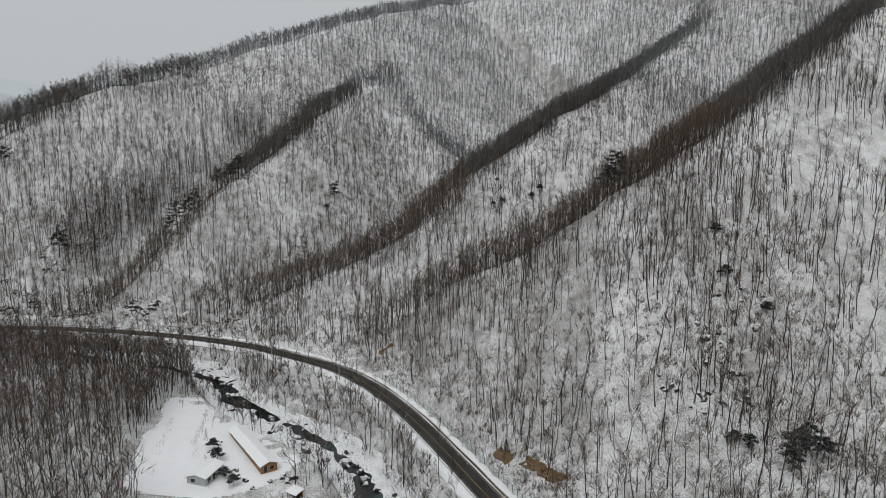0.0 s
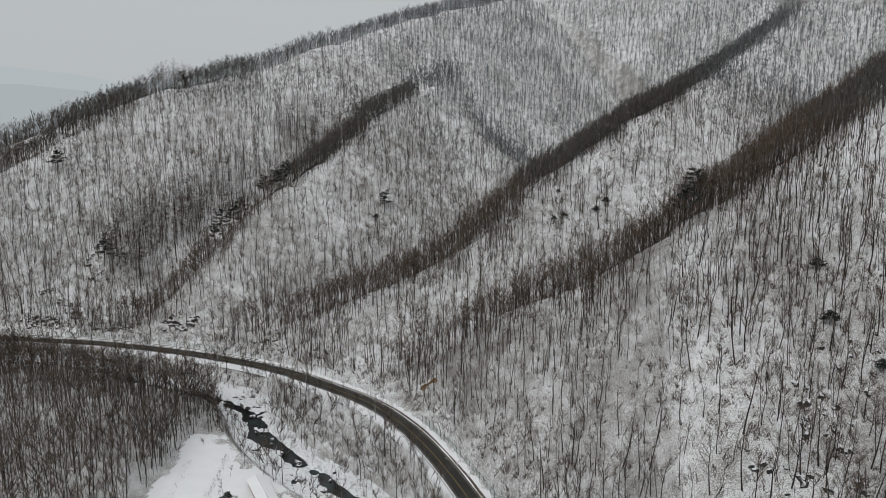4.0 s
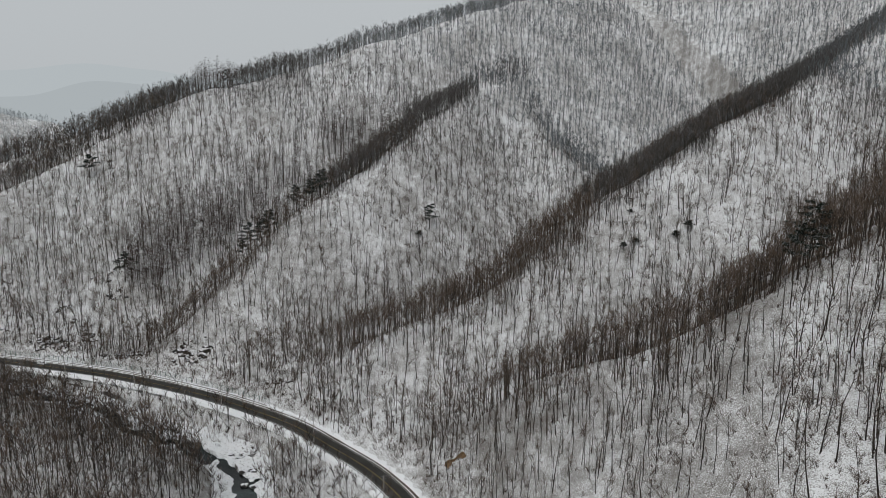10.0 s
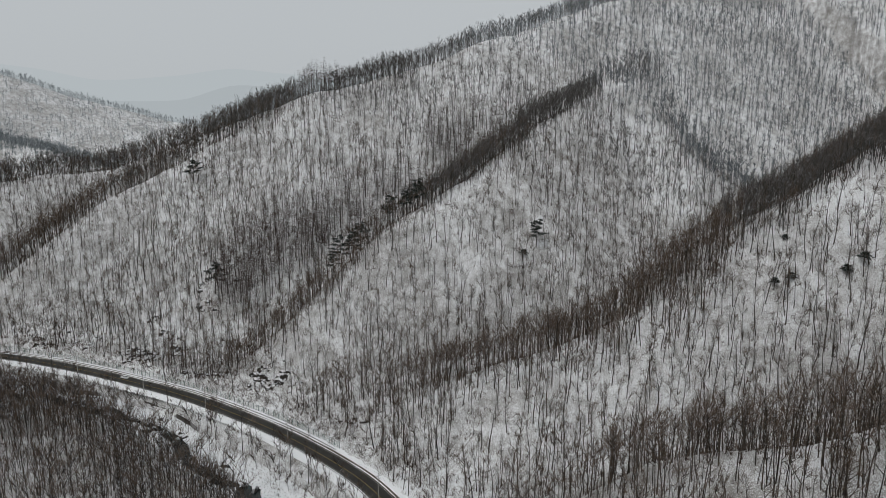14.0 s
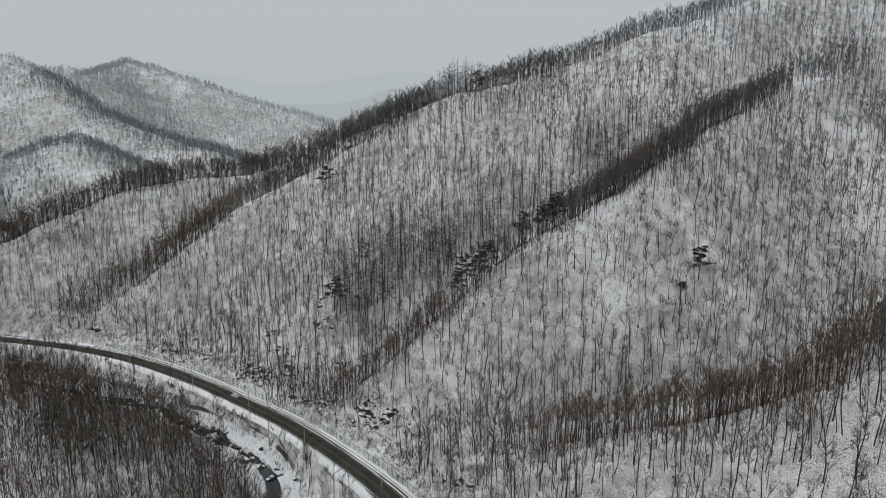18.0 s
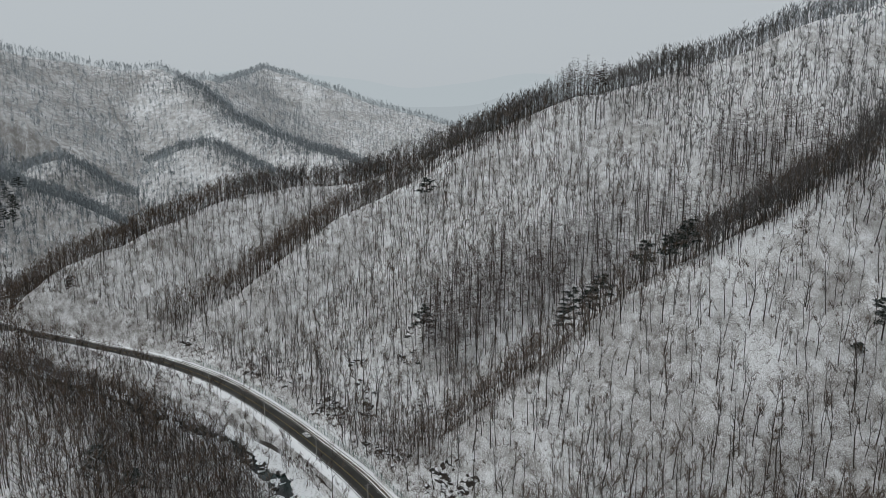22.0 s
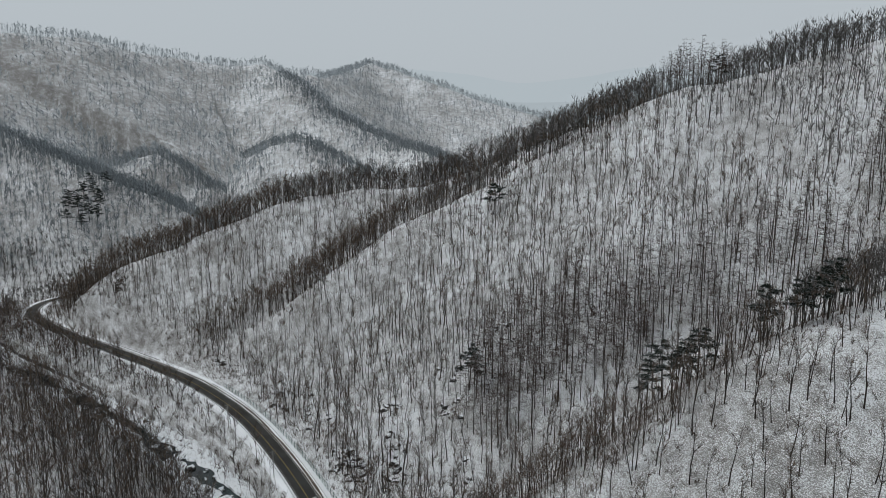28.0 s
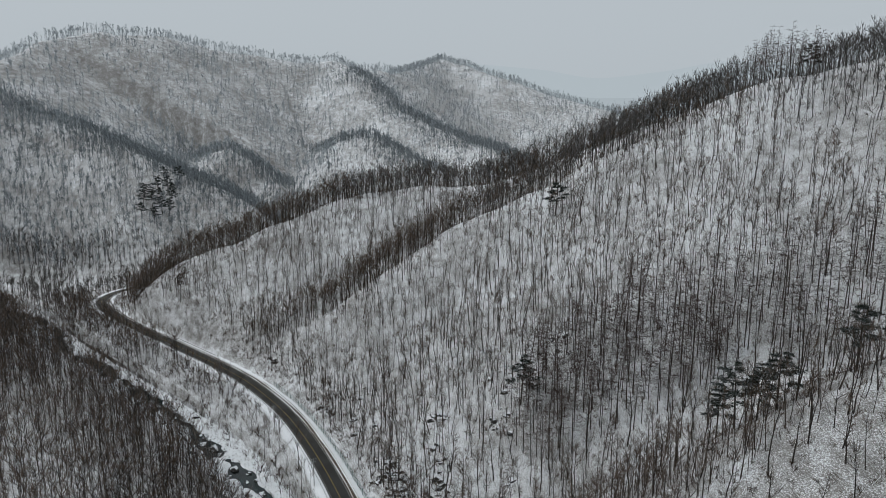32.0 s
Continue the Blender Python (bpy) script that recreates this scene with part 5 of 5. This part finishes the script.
yard_post = tagged(new("yard_post", rod("yard_post", [(0, 0, -0.4), (0, 0, 3), (0.05, 0, 6.5)], 0.1, MAT_BARK)), "dark wooden post by the shed", "post")
yard_post.location = (-47.5, 194.5, ground(-47.5, 194.5))
for x, y, sc in ((-52, 196, 1.3), (-50, 194, 1.1), (-48.5, 196.5, 1.4), (-63, 193, 1.0), (-60, 189, 0.9), (-68, 199, 0.8), (-55.5, 193.5, 0.9)):
    ob = tagged(new("snowy_heap", STONES[int(rng.integers(6))]), "low dark heap half covered with snow", "heap", "heaps in the yard")
    ob.location, ob.scale = (x, y, ground(x, y) + 0.3), (sc, sc, sc)
saplings = [tree_thing("yard_sapling", broadleaf(rng, 5.0, 6, 70, 0.05), MAT_BARK, MAT_TWIG, "crown", "thin bare sapling in the snowy yard", "tree", "saplings in the yard")]
set_out(saplings, [(-88, 224), (-86, 228), (-84, 218), (-83, 214), (-79, 203), (-73, 187), (-67, 188), (-90, 232), (-99, 250), (-104, 246)], rng, 0.6, 1.1)
reeds = [(np.array([(-0.02, 0, 0), (0.02, 0, 0), (0.1, 0.05, 0.9), (-0.02, 0.02, 0), (0.02, -0.02, 0), (-0.15, 0.1, 0.7)]), np.array([(0, 1, 2), (3, 4, 5)]), np.array([0, 0]))]
gx_, gy_ = [], []
for a, b in (((-92, 190), (-104, 236)), ((-88, 214), (-93, 246)), ((-100, 190), (-112, 220)), ((-84, 205), (-90, 226))):
    for u in rng.random(90):
        gx_.append(a[0] + (b[0] - a[0]) * u + rng.normal(0, 0.7))
        gy_.append(a[1] + (b[1] - a[1]) * u + rng.normal(0, 0.7))
gx_, gy_ = np.array(gx_), np.array(gy_)
grass = tagged(new("dry_grass", planted("dry_grass", reeds, gx_, gy_, terrain(gx_, gy_)[0] + 0.1, rng, [MAT_TWIG], 0.6, 1.4)), "dry brown grass tufts in field furrows", "grass", kind="stuff")


# ---- bare soil scars in the road bank ----
def soil_scar(x, y, w, d, turn, seed, drop=0.9):
    """A ragged slip in the bank: a dark undercut lip above a fan of bare soil."""
    nu, nv = int(w * 3) + 6, int(d * 4) + 6
    u, v = np.meshgrid(np.linspace(-1, 1, nu), np.linspace(-1, 1, nv))
    c, sn = math.cos(turn), math.sin(turn)
    edge_v = 0.35 * rolling(u * w, u * 0, 2.6, seed) + 0.2 * rolling(u * w, u * 0, 1.1, seed + 3)
    px, py = x + u * w * c - (v + edge_v) * d * sn, y + u * w * sn + (v + edge_v) * d * c
    inside = ease(1.0, 0.72, np.abs(v)) * ease(1.0, 0.8, np.abs(u) + 0.15 * rolling(px, py, 2.0, seed + 4))
    lip = ease(0.35, 0.7, v) * ease(1.0, 0.8, v)
    pz = terrain(px, py)[0] + inside * (0.25 + drop * lip + 0.3 * rolling(px, py, 1.3, seed + 2)) - 0.35 * (1 - inside)
    q = (np.arange(nv - 1)[:, None] * nu + np.arange(nu - 1)[None, :]).ravel()
    f = np.stack([q, q + 1, q + nu + 1, q + nu], 1)
    f = f[inside.ravel()[f].max(1) > 0.05]
    used, back = np.unique(f, return_inverse=True)
    verts = np.stack([px.ravel(), py.ravel(), pz.ravel()], 1)[used]
    ob = new("soil_scar", mesh_from("soil_scar", verts, back.reshape(f.shape), [MAT_SOIL]))
    return tagged(ob, "bare ochre soil slip with a ragged lip in the snowy bank", "soil", "soil slips", kind="stuff")


soil_scar(-26.6, 295.0, 4.2, 1.5, 0.5, 81)
soil_scar(29.5, 187.5, 10.0, 2.4, math.radians(-52), 85)
soil_scar(19.0, 199.0, 4.5, 1.8, math.radians(-70), 87)


# ---- a car on the road ----
def car(x, y, turn):
    paint = plain("white_car_paint", (0.72, 0.73, 0.74), 0.05, 1.0, 0.3, bump=0.0)
    rubber = plain("black_tyre_rubber", (0.02, 0.02, 0.02), 0.2, 3.0, 0.8, bump=0.0)
    root = tagged(new("car"), "small white car driving on the damp road", "car")
    side = [(-2.1, 0.35), (-2.15, 0.75), (-1.95, 0.95), (-1.55, 1.02), (-1.1, 1.45), (0.35, 1.47), (1.0, 1.0), (1.95, 0.85), (2.12, 0.6), (2.08, 0.35)]
    bm = bmesh.new()
    a = [bm.verts.new((px, -0.85 if pz < 1.1 else -0.66, pz)) for px, pz in side]
    b = [bm.verts.new((px, 0.85 if pz < 1.1 else 0.66, pz)) for px, pz in side]
    bm.faces.new(a)
    bm.faces.new(b[::-1])
    for i in range(len(side)):
        bm.faces.new((a[i], b[i], b[(i + 1) % len(side)], a[(i + 1) % len(side)]))
    bmesh.ops.recalc_face_normals(bm, faces=bm.faces[:])
    part("body", finish("body", bm, paint), root)
    for px, tilt in ((0.72, 0.95), (-1.36, -0.85)):
        bm = box(0.04, 1.25, 0.5, (0, 0, -0.25))
        bmesh.ops.rotate(bm, verts=bm.verts[:], cent=(0, 0, 0), matrix=Matrix.Rotation(-tilt, 3, "Y"))
        part("windscreen", finish("windscreen", bm, MAT_GLASS), root, at=(px, 0, 1.24))
    for s in (-1, 1):
        part("side_window", finish("side_window", box(1.5, 0.04, 0.3, (0, 0, 0)), MAT_GLASS), root, at=(-0.35, s * 0.765, 1.08))
        part("headlight", finish("headlight", box(0.05, 0.3, 0.14, (0, 0, 0)), MAT_STEEL), root, at=(2.09, s * 0.6, 0.62))
        part("tail_light", finish("tail_light", box(0.05, 0.28, 0.16, (0, 0, 0)), MAT_SOIL), root, at=(-2.13, s * 0.62, 0.74))
        for px in (-1.3, 1.32):
            wheel = part("wheel", mesh_from("wheel", *tube([(px, s * 0.72, 0.32), (px, s * 0.88, 0.32)], [0.32, 0.32], 14), [rubber]), root)
            part("rim", mesh_from("rim", *tube([(px, s * 0.84, 0.32), (px, s * 0.885, 0.32), (px, s * 0.89, 0.32)], [0.2, 0.2, 0.01], 10), [MAT_STEEL]), wheel)
    root.location, root.rotation_euler = (x, y, 0.08), (0, 0, turn)


car(-253, 357.8, math.pi - 0.05)

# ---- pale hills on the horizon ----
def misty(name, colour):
    """The farthest hills, a plain backdrop of distance: bright mist painted as even glow."""
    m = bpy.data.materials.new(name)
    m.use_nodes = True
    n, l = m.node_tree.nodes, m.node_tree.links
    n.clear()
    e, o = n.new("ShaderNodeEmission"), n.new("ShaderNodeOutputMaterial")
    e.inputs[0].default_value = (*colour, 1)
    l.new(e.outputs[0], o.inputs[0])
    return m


MAT_HAZE1, MAT_HAZE2 = misty("distant_mist_glow", (0.435, 0.468, 0.485)), misty("farthest_mist_glow", (0.480, 0.515, 0.532))


def horizon(radius, top, rough, seed, mat):
    th = np.linspace(radians(70), radians(200), 160)
    crest = top + rough * rolling(th * 40, th * 0, 9, seed) + rough * 0.5 * rolling(th * 40, th * 0, 3.3, seed + 1)
    v, c = [], 4
    for r_off, frac in ((-0.22, -0.35), (-0.1, 0.45), (0.0, 1.0), (0.12, 0.1)):
        rr = radius * (1 + r_off)
        v.append(np.stack([rr * np.cos(th), 300 + rr * np.sin(th), crest * frac], 1))
    v = np.stack(v, 1).reshape(-1, 3)
    q = (np.arange(len(th) - 1)[:, None] * c + np.arange(c - 1)[None, :]).ravel()
    f = np.stack([q, q + 1, q + c + 1, q + c], 1)
    return mesh_from("backdrop", v, f, [mat], smooth=True)


tagged(new("backdrop", horizon(2600, 215, 60, 91, MAT_HAZE1)), "pale glowing backdrop hills with mist painted in", "hills", kind="structure")
tagged(new("backdrop_far", horizon(3500, 330, 70, 95, MAT_HAZE2)), "farthest glowing backdrop hills, paler still with painted mist", "hills", kind="structure")
